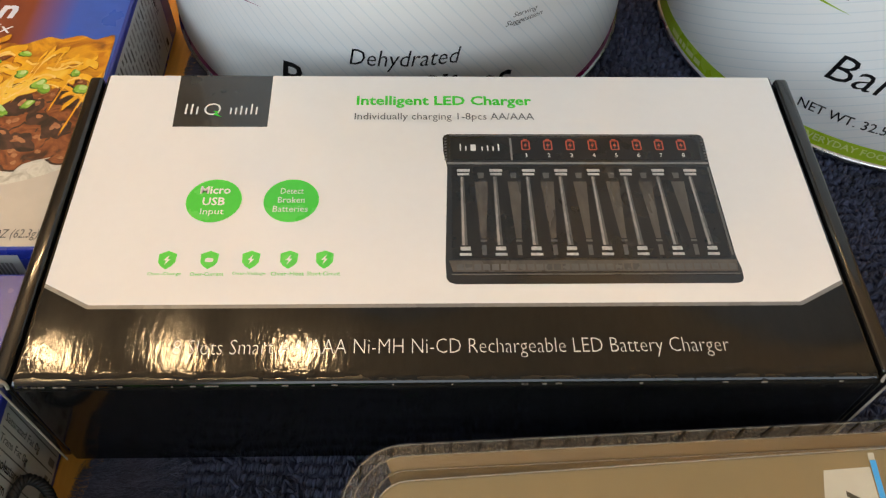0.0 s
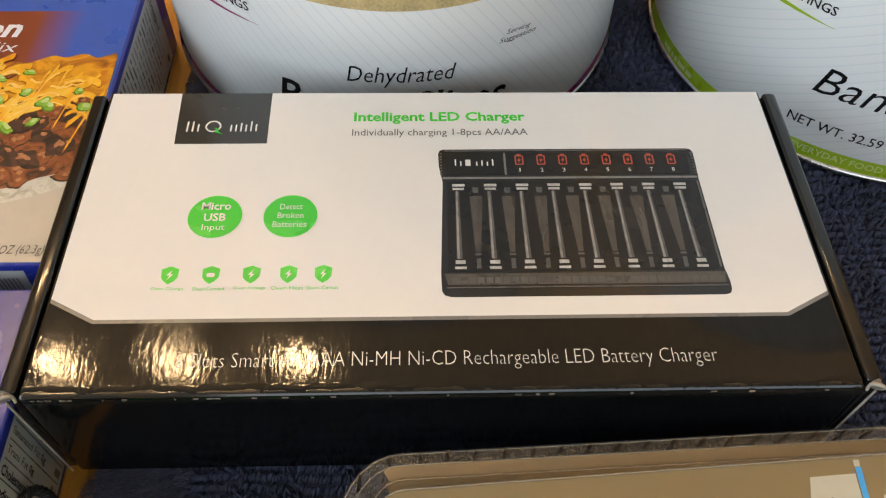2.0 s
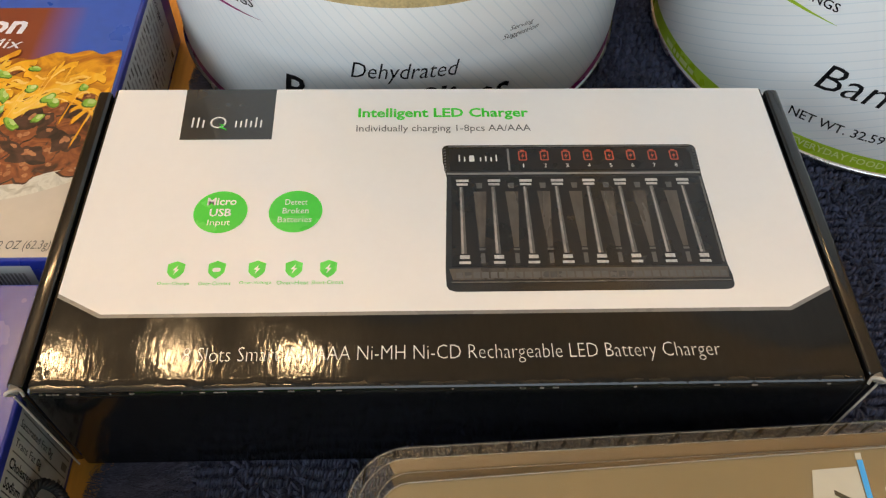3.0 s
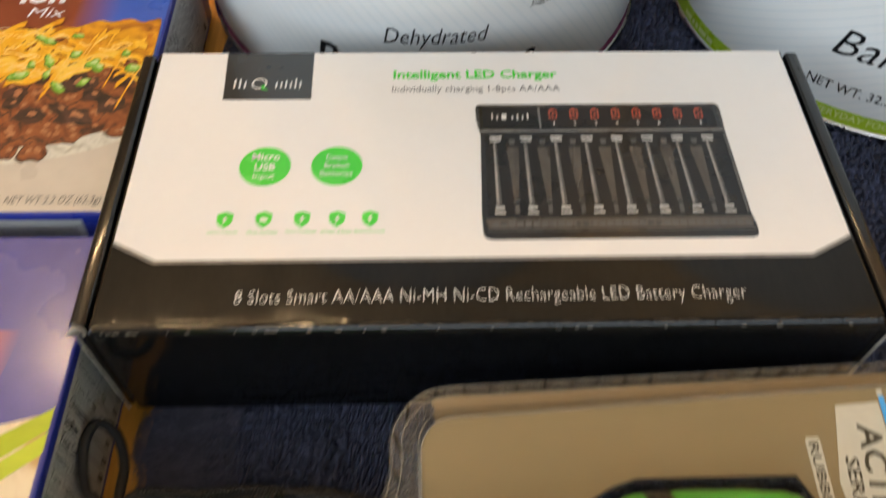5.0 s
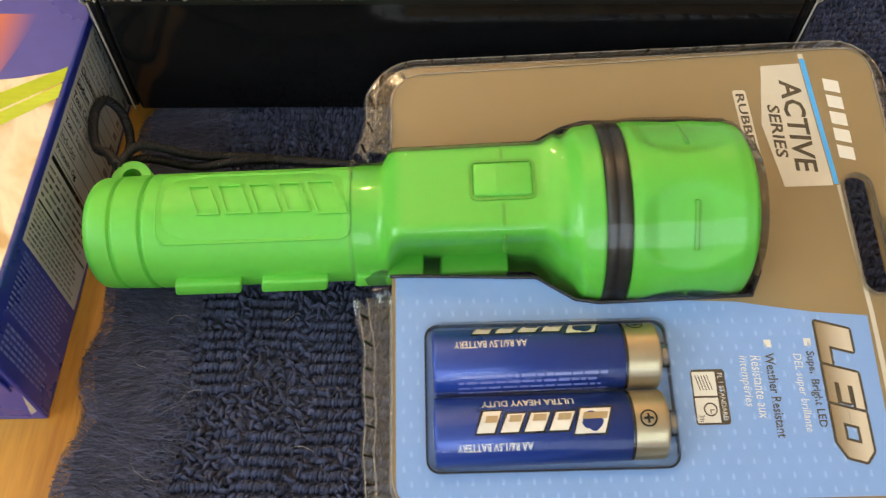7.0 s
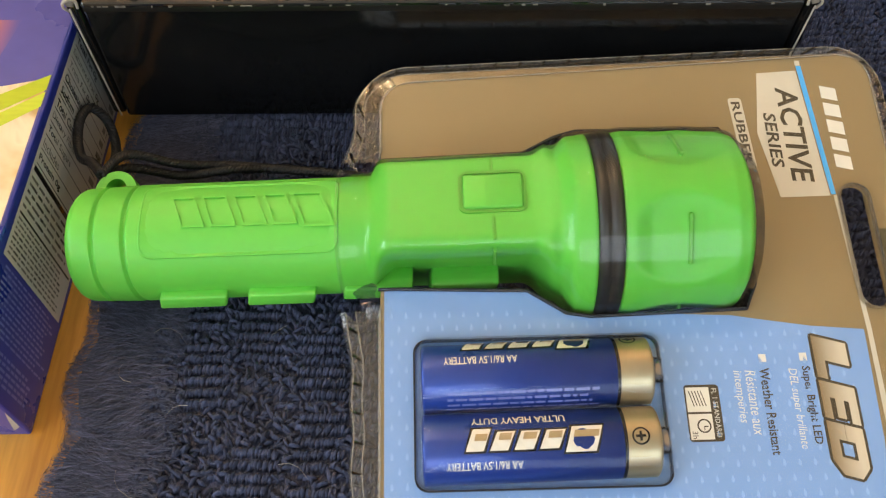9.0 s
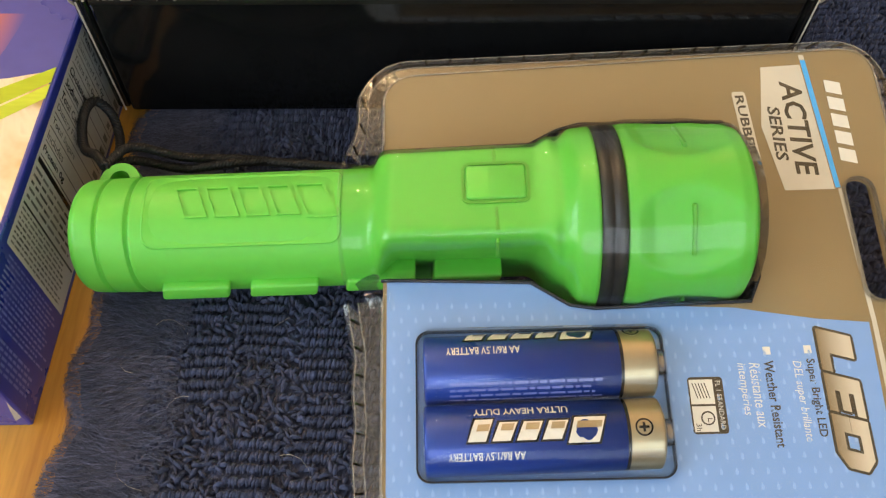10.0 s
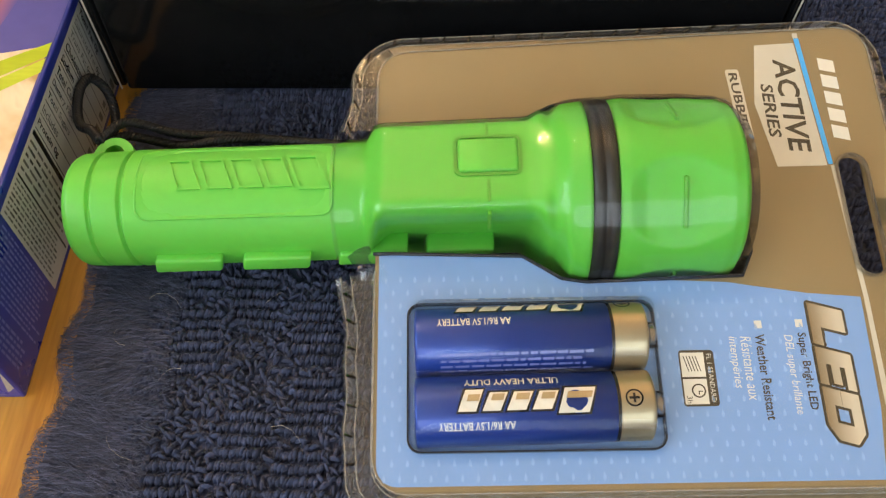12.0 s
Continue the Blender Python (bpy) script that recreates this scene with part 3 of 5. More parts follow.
def tin(x, y, turn, label, stripes, band, band_shape):
    t = thing("food_tin", x, y, 0, label, "tin can", rz=turn, group="large food tins")
    R = R_TIN
    part("label", lathe([(R - 0.2, 2.6), (R, 3.0), (R, 174), (R - 0.2, 174.4)], 128), stripes, t, smooth=False)
    part("bottom_seam", lathe([(R - 3, 0.4), (R - 0.6, 0), (R + 0.7, 0.5), (R + 0.9, 1.5), (R + 0.5, 2.5), (R - 1, 2.7)], 96), TINPLATE, t, smooth=True)
    part("top_seam", lathe([(R - 1, 174.3), (R + 0.5, 174.6), (R + 0.9, 175.6), (R + 0.7, 176.7), (R - 0.6, 177.2), (R - 3, 176.8), (R - 4, 173.5)], 96), TINPLATE, t, smooth=True)
    part("colour_band", on_tin(finer(poly(band_shape)), 0.06), band, t)
    return t


def smooth_all(t):
    for o in t.children:
        if o.name.startswith("label"):
            o.data.polygons.foreach_set("use_smooth", [len(p.vertices) == 4 for p in o.data.polygons])


TINPLATE = mat("tinplate", (0.6, 0.6, 0.6), 0.25, 1.0, vary=0.06)
LIME = mat("lime_ink", (0.34, 0.5, 0.02), 0.3, vary=0.05)
MAGENTA = mat("magenta_ink", (0.28, 0.02, 0.13), 0.3, vary=0.06)
STRIPES = stripe_mat("pale_blue_pinstripe", (0.88, 0.89, 0.89), (0.78, 0.82, 0.84), 0.0031, 52)
STRIPES_B = stripe_mat("pale_blue_pinstripe_low", (0.88, 0.89, 0.89), (0.78, 0.82, 0.84), 0.0030, -30)


def potato_tin():
    n = 24
    low = [(-118 + 236 * i / n, 2.6) for i in range(n + 1)]
    top = [(118 - 236 * i / n, 2.9 + 9 * abs(1 - 2 * i / n) ** 2.2) for i in range(n + 1)]
    t = tin(75.8, 171.8, 0, "large tin of dehydrated potato slices with pale pinstriped label", STRIPES, MAGENTA, low + top)
    smooth_all(t)
    part("lettering", on_tin(finer(lettering("Dehydrated", -12.4, 28.9, 18, 36.2, -0.004, 0.25))), BLACK_INK, t)
    part("lettering", on_tin(finer(lettering("Potato Slices", -34, 16.5, 34, 27.2, 0.012, 0.2))), BLACK_INK, t)
    part("lettering", on_tin(at(finer(join(lettering("Serving", -3.7, 0.5, 3.9, 2.5, 0, 0.3), lettering("Suggestion", -5.8, -2.0, 5.8, 0.2, 0, 0.3))), Matrix.Translation((36.2, 41, 0)) @ Matrix.Rotation(0.02, 4, "Z"))), GREY_INK, t)
    part("lettering", on_tin(at(finer(lettering("SERVINGS", -18, 0, 0, 2.9, 0.01)), Matrix.Translation((-39.2, 47.1, 0)) @ Matrix.Rotation(0.0, 4, "Z"))), BLACK_INK, t)
    part("underline", on_tin(finer(poly([(-64, 46.0), (-55, 44.2), (-36.5, 43.5), (-50, 44.8)]))), MAGENTA, t)
    dish = [(-30 + 70 * i / 24, 56.6 - 2.0 * math.sin(math.pi * i / 24)) for i in range(25)] + [(42, 84), (-32, 84)]
    part("food_picture", on_tin(finer(poly(dish))), mat("potato_print", (0.55, 0.42, 0.2), 0.35, vary=0.35, scale=160), t)
    return t


def banana_tin():
    t = tin(242.6, 157.6, 0, "large tin of banana slices with lime green base band", STRIPES_B, LIME, [(-235 + 470 * i / 60, 2.6) for i in range(61)] + [(235 - 470 * i / 60, 7.8) for i in range(61)])
    smooth_all(t)
    part("lettering", on_tin(at(finer(lettering("Banana", 0, 0, 38, 9.0, -0.004, 0.25)), Matrix.Translation((-50, 26.2, 0)))), BLACK_INK, t)
    part("lettering", on_tin(at(finer(lettering("NET WT. 32.59 OZ", 0, 0, 35.5, 3.3, 0.004)), Matrix.Translation((-53, 13.6, 0)))), BLACK_INK, t)
    part("lettering", on_tin(at(finer(lettering("EVERYDAY FOOD", 0, 0, 27.5, 2.5, 0.015)), Matrix.Translation((-48.5, 4.4, 0))), 0.2), PALE_LIME, t)
    part("small_print", on_tin(at(finer(plates(lines(0, 22, 0, 2.2, 1, random.Random(2), 0.8))), Matrix.Translation((-106, 3.6, 0))), 0.2), PALE_LIME, t)
    part("lettering", on_tin(at(finer(lettering("SERVINGS", -17, 0, 0, 2.8, 0.01)), Matrix.Translation((-53, 50.2, 0)) @ Matrix.Rotation(0.0, 4, "Z"))), BLACK_INK, t)
    part("underline", on_tin(finer(poly([(-78, 48.6), (-68, 47.1), (-51, 46.7), (-64, 48)]))), LIME, t)


PALE_LIME = mat("pale_lime_ink", (0.6, 0.68, 0.3), 0.3)
potato_tin()
banana_tin()


# ---- the two dry mix cartons ----
BLUE_BOARD = mat("violet_blue_board", (0.075, 0.075, 0.32), 0.3, vary=0.14, scale=25, coat=0.3, coat_rough=0.15)
DEEP_BLUE = mat("deep_blue_board", (0.02, 0.035, 0.3), 0.3, vary=0.1, scale=40, coat=0.3, coat_rough=0.15)
CHILI_BLUE = mat("bright_blue_board", (0.032, 0.105, 0.5), 0.3, vary=0.12, scale=30, coat=0.3, coat_rough=0.15)
PANEL_PRINT = mat("pale_panel_print", (0.48, 0.48, 0.46), 0.45, vary=0.05)
SCRIPT_INK = mat("white_script_ink", (0.75, 0.76, 0.85), 0.35, vary=0.04)
CREAM_INK = mat("cream_bowl_print", (0.6, 0.53, 0.44), 0.35, vary=0.06, scale=30)


def carton(name, y0, y1, x1, label, face):
    t = thing(name, x1, y0, -7, label, "food carton", group="dry mix cartons")
    n = y1 - y0
    part("carton", slab(-100, 0, 0, n, 0, 34, 0.6, 2), DEEP_BLUE, t)
    part("front_face", poly([(-99.2, 0.7), (-0.7, 0.7), (-0.7, n - 0.7), (-99.2, n - 0.7)], 34.05), face, t)
    return t


def nutrition_panel(t, y0, y1, rows, step, seed):
    """The printed table on the carton's right side: drawn with x from top to bottom of the side, y along it."""
    rnd = random.Random(seed)
    side = lambda bm, lift: warp(bm, lambda x, y, z: (lift, y, 31.4 - x))  # noqa: E731
    part("nutrition_panel", side(poly([(0, y0), (29.5, y0), (29.5, y1), (0, y1)]), 0.06), PANEL_PRINT, t)
    y = y1 - 6.6
    for body, width, bold in rows:
        part("lettering", side(lettering(body, 1.2, y, 1.2 + width, y + step * 0.55, bold), 0.13), BLACK_INK, t)
        part("rule_line", side(poly([(1.0, y - step * 0.22), (28.5, y - step * 0.22), (28.5, y - step * 0.14), (1.0, y - step * 0.14)]), 0.12), GREY_INK, t)
        part("figure", side(plates(lines(25, 28.4, y, y + step * 0.6, 1, rnd, 0.7)), 0.13), GREY_INK, t)
        y -= step
    return y, side, rnd


def soften(name, a, b, x0, x1):
    """Two printed colours that run into each other along x."""
    m, n, l, bs = nodes_of(name)
    co, sep, ramp = n.new("ShaderNodeTexCoord"), n.new("ShaderNodeSeparateXYZ"), n.new("ShaderNodeValToRGB")
    mr, nz = n.new("ShaderNodeMapRange"), n.new("ShaderNodeTexNoise")
    nz.inputs["Scale"].default_value = 30
    l.new(co.outputs["Object"], sep.inputs[0])
    l.new(co.outputs["Object"], nz.inputs["Vector"])
    mr.inputs["From Min"].default_value, mr.inputs["From Max"].default_value = x0 * K, x1 * K
    l.new(sep.outputs["X"], mr.inputs["Value"])
    ramp.color_ramp.elements[0].color, ramp.color_ramp.elements[1].color = (*a, 1), (*b, 1)
    l.new(mr.outputs["Result"], ramp.inputs["Fac"])
    l.new(ramp.outputs["Color"], bs.inputs["Base Color"])
    bs.inputs["Roughness"].default_value, bs.inputs["Coat Weight"].default_value, bs.inputs["Coat Roughness"].default_value = 0.3, 0.3, 0.15
    return m


def dip_carton():
    t = carton("dip_mix_carton", -89, 31, -3, "violet-blue dry dip mix carton lying flat beside the rug", BLUE_BOARD)
    X, Y, z = lambda x: x + 3, lambda y: y + 89, 34.1
    P = lambda pts: [(X(x), Y(y)) for x, y in pts]  # noqa: E731
    part("orange_patch", poly(P([(-60, 3.4), (-30, 4.8), (-15.5, 4.6), (-17.5, -8), (-20.5, -21), (-60, -23)]), z), soften("orange_to_violet", (0.78, 0.2, 0.008), (0.09, 0.08, 0.32), X(-28), X(-16)), t)
    rim = [(-99, -26), (-60, -24.5), (-40, -21), (-28, -19.8), (-14, -18), (-4.2, -15.5), (-3.8, -72), (-99, -72)]
    part("dip_picture", poly(P(rim), z + 0.05), DIP, t, "printed picture of creamy dip")
    part("bowl_picture", poly(P([(-99, -72), (-3.8, -72), (-3.8, -87.6), (-99, -87.6)]), z + 0.05), CREAM_INK, t)
    part("celery_picture", poly(P([(-3.8, -14.4), (-3.8, -19.3), (-22.5, -33), (-45, -46), (-45, -38), (-26, -28.2)]), z + 0.1), CELERY, t)
    part("celery_picture", poly(P([(-3.8, -19.9), (-3.8, -24.5), (-24, -40.6), (-45, -55), (-45, -48), (-22.5, -34)]), z + 0.1), CELERY_B, t)
    stroke = spline([(X(-46), Y(11), 0), (X(-43), Y(15), 0), (X(-42.5), Y(10.5), 0), (X(-39.5), Y(14.8), 0), (X(-39), Y(10.3), 0), (X(-35.5), Y(12.5), 0), (X(-34.5), Y(15), 0), (X(-35.8), Y(10.6), 0), (X(-32.5), Y(12.8), 0), (X(-30), Y(19), 0), (X(-32), Y(10.8), 0), (X(-29), Y(12.4), 0), (X(-26.6), Y(15), 0), (X(-26.4), Y(10.4), 0), (X(-31), Y(9), 0)], 8)
    part("script_mark", warp(join(tube(stroke, 0.75, 6), tube([(X(-33), Y(16.6), 0), (X(-29), Y(17.0), 0), (X(-25.5), Y(17.6), 0)], 0.5, 6)), lambda x, y, zz: (x, y, z + 0.1 + zz * 0.05)), SCRIPT_INK, t)
    y, side, rnd = nutrition_panel(t, 26.5, 96.5, (("Total Fat 0g", 14, 0.02), ("Saturated Fat 0g", 18, 0), ("Trans Fat 0g", 14, 0), ("Cholesterol", 13, 0.02), ("Sodium", 8, 0.02), ("Total Carb.", 12, 0.02), ("Dietary Fiber", 14, 0), ("Total Sugars", 13.5, 0), ("Includes", 9, 0), ("Protein 0g", 12, 0.02)), 4.2, 3)
    part("heavy_rule", side(poly([(0.8, y + 1.2), (28.6, y + 1.2), (28.6, y + 2.6), (0.8, y + 2.6)]), 0.13), BLACK_INK, t)
    part("small_print", side(plates(lines(1, 28.4, y - 9, y + 0.4, 5, rnd, 0.4)), 0.13), GREY_INK, t)
    part("heavy_rule", side(poly([(0.8, y - 10.4), (28.6, y - 10.4), (28.6, y - 9.8), (0.8, y - 9.8)]), 0.13), BLACK_INK, t)
    part("small_print", side(plates(lines(1, 28.4, 27.2, y - 10.8, 8, rnd, 0.42)), 0.13), GREY_INK, t)
    part("ingredients_print", side(plates(lines(2, 29, 11, 25.5, 12, rnd, 0.42)), 0.1), SCRIPT_DIM, t)
    part("address_print", side(plates(lines(4, 26, 3, 9.5, 5, rnd, 0.5)), 0.1), SCRIPT_DIM, t)
    front = lambda bm, lift: warp(bm, lambda x, y, zz: (x, -lift, y))  # noqa: E731
    part("code_panel", front(poly([(-40, 9), (-9.6, 9), (-7, 28), (-40, 28)]), 0.06), PANEL_PRINT, t)
    part("bar_code", front(plates([[(-38 + i * 1.3, 12), (-38 + i * 1.3 + 0.4 + 0.5 * (i * 7 % 3) / 2, 12), (-38 + i * 1.3 + 0.4 + 0.5 * (i * 7 % 3) / 2, 26), (-38 + i * 1.3, 26)] for i in range(21)]), 0.12), BLACK_INK, t, kind="stuff")
    part("end_flap", at(slab(-98, -1.2, -0.6, 0.1, 16, 33.4, 0.25), Matrix.Rotation(0.02, 4, "X")), DEEP_BLUE, t)
    part("torn_corner", front(poly([(-2.6, 3), (-0.6, 5), (-0.4, 13), (-1.4, 9)]), 0.1), BOARD_EDGE, t)


def print_mat(name, cols, scale, rough=0.3):
    """A printed food picture: patches of several inks that run together."""
    m, n, l, b = nodes_of(name)
    co, nz, ramp = n.new("ShaderNodeTexCoord"), n.new("ShaderNodeTexNoise"), n.new("ShaderNodeValToRGB")
    nz.inputs["Scale"].default_value, nz.inputs["Detail"].default_value, nz.inputs["Distortion"].default_value = scale, 4, 1.2
    l.new(co.outputs["Object"], nz.inputs["Vector"])
    while len(ramp.color_ramp.elements) < len(cols):
        ramp.color_ramp.elements.new(0.5)
    for i, c in enumerate(cols):
        ramp.color_ramp.elements[i].position, ramp.color_ramp.elements[i].color = 0.3 + 0.4 * i / (len(cols) - 1), (*c, 1)
    l.new(nz.outputs["Fac"], ramp.inputs["Fac"])
    l.new(ramp.outputs["Color"], b.inputs["Base Color"])
    b.inputs["Roughness"].default_value, b.inputs["Coat Weight"].default_value, b.inputs["Coat Roughness"].default_value = rough, 0.3, 0.15
    return m


DIP = print_mat("dip_print", ((0.36, 0.2, 0.07), (0.66, 0.46, 0.22), (0.82, 0.68, 0.46), (0.5, 0.32, 0.12)), 42)
CELERY = mat("celery_print", (0.42, 0.5, 0.012), 0.35, vary=0.12, scale=80, stretch=(0.4, 2, 1))
CELERY_B = mat("pale_celery_print", (0.5, 0.58, 0.03), 0.35, vary=0.12, scale=80, stretch=(0.4, 2, 1))
SCRIPT_DIM = mat("dim_white_print", (0.16, 0.19, 0.5), 0.4, vary=0.2)
MEAT = print_mat("meat_print", ((0.05, 0.012, 0.006), (0.2, 0.05, 0.015), (0.33, 0.1, 0.03), (0.1, 0.02, 0.01)), 180)
BEAN = print_mat("bean_print", ((0.012, 0.006, 0.006), (0.05, 0.02, 0.015), (0.1, 0.04, 0.03)), 220)
CHEESE = print_mat("cheese_print", ((0.72, 0.3, 0.01), (0.88, 0.45, 0.015), (0.92, 0.58, 0.07)), 130)
CHEESE_BED = print_mat("melted_cheese_print", ((0.12, 0.03, 0.008), (0.5, 0.17, 0.008), (0.78, 0.36, 0.012), (0.6, 0.2, 0.01)), 95)
MEAT_GLOSS = print_mat("meat_gloss_print", ((0.3, 0.1, 0.04), (0.5, 0.22, 0.1), (0.25, 0.08, 0.03)), 300)
CHEESE_DARK = print_mat("cheese_shade_print", ((0.35, 0.1, 0.005), (0.5, 0.17, 0.008)), 150)
CHEESE_PALE = print_mat("cheese_gloss_print", ((0.9, 0.5, 0.06), (0.95, 0.68, 0.25)), 200)
ONION_DARK = print_mat("onion_shade_print", ((0.06, 0.16, 0.01), (0.14, 0.24, 0.02)), 200)
ONION_PALE = print_mat("onion_gloss_print", ((0.42, 0.6, 0.15), (0.6, 0.72, 0.35)), 240)
ONION = print_mat("onion_print", ((0.14, 0.34, 0.02), (0.26, 0.5, 0.05), (0.4, 0.6, 0.14)), 260)
RICE = print_mat("rice_print", ((0.45, 0.42, 0.33), (0.7, 0.67, 0.58), (0.6, 0.56, 0.46)), 260)


def chili_carton():
    t = carton("chili_mix_carton", 37.5, 157.5, -2, "blue dry chili mix carton with a printed bowl of chili", CHILI_BLUE)
    X, Y, z = lambda x: x + 2, lambda y: y - 37.5, 34.1
    P = lambda pts: [(X(x), Y(y)) for x, y in pts]  # noqa: E731
    rnd = random.Random(11)
    part("rust_patch", poly(P([(-99, 131), (-14, 132), (-14, 104), (-99, 100)]), z), soften("rust_to_blue", (0.24, 0.05, 0.02), (0.032, 0.105, 0.5), X(-30), X(-17)), t)
    part("bowl_picture", poly(P([(-99, 38.4), (-3, 38.4), (-3, 88)] + [(-50 + 47 * math.cos(a / 12 * math.pi), 88 + 8 * math.sin(a / 12 * math.pi)) for a in range(1, 12)] + [(-99, 88)]), z + 0.04), CREAM_INK, t)
    cx, cy, rx, ry = -44, 81, 52, 26
    inside = lambda x, y, k=1.0: ((x - cx) / rx) ** 2 + ((y - cy) / ry) ** 2 < k and x < -4.2  # noqa: E731
    part("rice_picture", poly(P([(min(x, -3.2), y) for x, y in disc(cx, cy, rx, ry + 1.5, 60)]), z + 0.08), RICE, t)
    part("stew_picture", poly(P([(min(x, -3.3), y) for x, y in blob(cx, cy + 2.5, rx - 2, ry - 1.5, 0, rnd, 70, 0.03)]), z + 0.12), MEAT, t)
    chunks, beans, cheese, onion = [], [], [], []
    while len(chunks) < 130:
        x, y = cx + (rnd.random() * 2 - 1) * rx, cy + (rnd.random() * 2 - 1) * ry
        if inside(x, y, 0.86) and inside(x + 3, y) and (y < 90 or rnd.random() < 0.18):
            (chunks if rnd.random() < 0.68 else beans).append(P(blob(x, y, 1.8 + rnd.random() * 2.4, 1.4 + rnd.random() * 1.3, rnd.random() * 3, rnd, 12, 0.2)))
    while len(cheese) < 95:
        x, y = cx + (rnd.random() * 2 - 1) * rx, 86 + rnd.random() * 26
        if inside(x + 1, y, 0.95) and inside(x - 2, y + 1.5):
            a, n = rnd.random() * 1.5 - 0.2, 8 + rnd.random() * 12
            pts = [(x + n * (i / 8 - 0.5) * math.cos(a), y + n * (i / 8 - 0.5) * math.sin(a) + 2.4 * math.sin(i / 8 * 4 + a * 9)) for i in range(9)]
            w = 0.7 + rnd.random() * 0.75
            strip = [(u, v + w) for u, v in pts] + [(u, v - w) for u, v in pts[::-1]]
            cheese.append(P([(min(u, -3.4), v) for u, v in strip]))
    while len(onion) < 34:
        x, y = cx + (rnd.random() * 2 - 1) * rx, 82 + rnd.random() * 30
        if inside(x + 1, y, 0.95):
            onion.append(P(blob(x, y, 1.3 + rnd.random() * 1.6, 0.9 + rnd.random() * 0.7, rnd.random() * 3, rnd, 10, 0.3)))
    spread = [(-64, 84), (-50, 92), (-42, 88), (-34, 95), (-26, 88), (-20, 92), (-14, 86), (-8, 92), (-3.6, 89), (-3.4, 110.5), (-6, 111.6), (-9, 110.4), (-13, 112.2), (-18, 110.6), (-22, 111.4), (-28, 108.4), (-33, 108.8), (-38, 105.6), (-46, 106), (-54, 103.4), (-66, 102)]
    part("melted_cheese_picture", poly([(min(p.x, -1.3), p.y) for p in spline([(u, v, 0) for u, v in P(spread)], 4, True)], z + 0.14), CHEESE_BED, t)

    def grown(s, k, dx=0.0, dy=0.0):
        s = [(p.x, p.y) for p in spline([(u, v, 0) for u, v in s], 3, True)]
        mx, my = sum(p[0] for p in s) / len(s), sum(p[1] for p in s) / len(s)
        return [(min(mx + (x - mx) * k + dx, -1.5), my + (y - my) * k + dy) for x, y in s]

    for name, shapes, dark, m, pale, dz in (("meat_picture", chunks, BEAN, MEAT, MEAT_GLOSS, 0.16), ("bean_picture", beans, BEAN, BEAN, MEAT_GLOSS, 0.22), ("cheese_picture", cheese, CHEESE_DARK, CHEESE, CHEESE_PALE, 0.28), ("onion_picture", onion, ONION_DARK, ONION, ONION_PALE, 0.34)):
        for layer, k, shift, mm, up in (("shade", {"cheese_picture": 1.04, "onion_picture": 1.1}.get(name, 1.15), -0.3, dark, 0), ("body", 1.0, 0.0, m, 0.02), ("gloss", 0.34 if name != "onion_picture" else 0.55, 0.45, pale, 0.04)):
            part(name, join(*[poly(grown(s, k, shift * 0.6, shift), z + dz + up + 0.0001 * i) for i, s in enumerate(shapes)]), mm, t, kind="stuff")
    part("lettering", at(lettering("2 ENVELOPES  NET WT 2.2 OZ (62.3g)", X(-46), Y(40.0), X(-6.5), Y(43.4), 0, 0.2), Matrix.Translation((0, 0, z + 0.12))), GREY_INK, t)
    part("title_lettering", at(lettering("ion", X(-48), Y(119.5), X(-33.8), Y(127.5), 0.03, 0.2), Matrix.Translation((0, 0, z + 0.1))), SCRIPT_INK, t)
    part("title_lettering", at(lettering("Mix", X(-44), Y(113.2), X(-33), Y(117.4), 0.0, 0.2), Matrix.Translation((0, 0, z + 0.1))), SCRIPT_INK, t)
    y, side, rows = nutrition_panel(t, 45, 112, (("Cholesterol", 13, 0.02),), 5.2, 5)
    part("small_print", side(plates(lines(1.5, 27, 46, 103, 21, rows, 0.4)), 0.13), MID_INK, t)
    front = lambda bm, lift: warp(bm, lambda x, y, zz: (x, -lift, y))  # noqa: E731
    part("code_panel", front(poly([(-34, 12), (-10.2, 12), (-9, 32), (-32.4, 32)]), 0.06), PANEL_PRINT, t)
    part("bar_code", front(plates([[(-31 + i * 1.0, 14), (-31 + i * 1.0 + 0.6, 14), (-31 + i * 1.0 + 0.6, 29), (-31 + i * 1.0, 29)] for i in range(20)]), 0.12), MID_INK, t, kind="stuff")


dip_carton()
chili_carton()


# ---- the green torch ----
LIME_PLASTIC = mat("lime_green_rubber", (0.124, 0.52, 0.052), 0.45, vary=0.04, scale=60, bump=0.03, bump_scale=900, sub=0.15)
BLACK_RUBBER = mat("black_rubber", (0.02, 0.018, 0.016), 0.35, vary=0.15)
BLACK_CORD = mat("black_braid", (0.01, 0.01, 0.011), 0.5, vary=0.4, scale=900, bump=0.4, bump_scale=2500, ior=1.4)


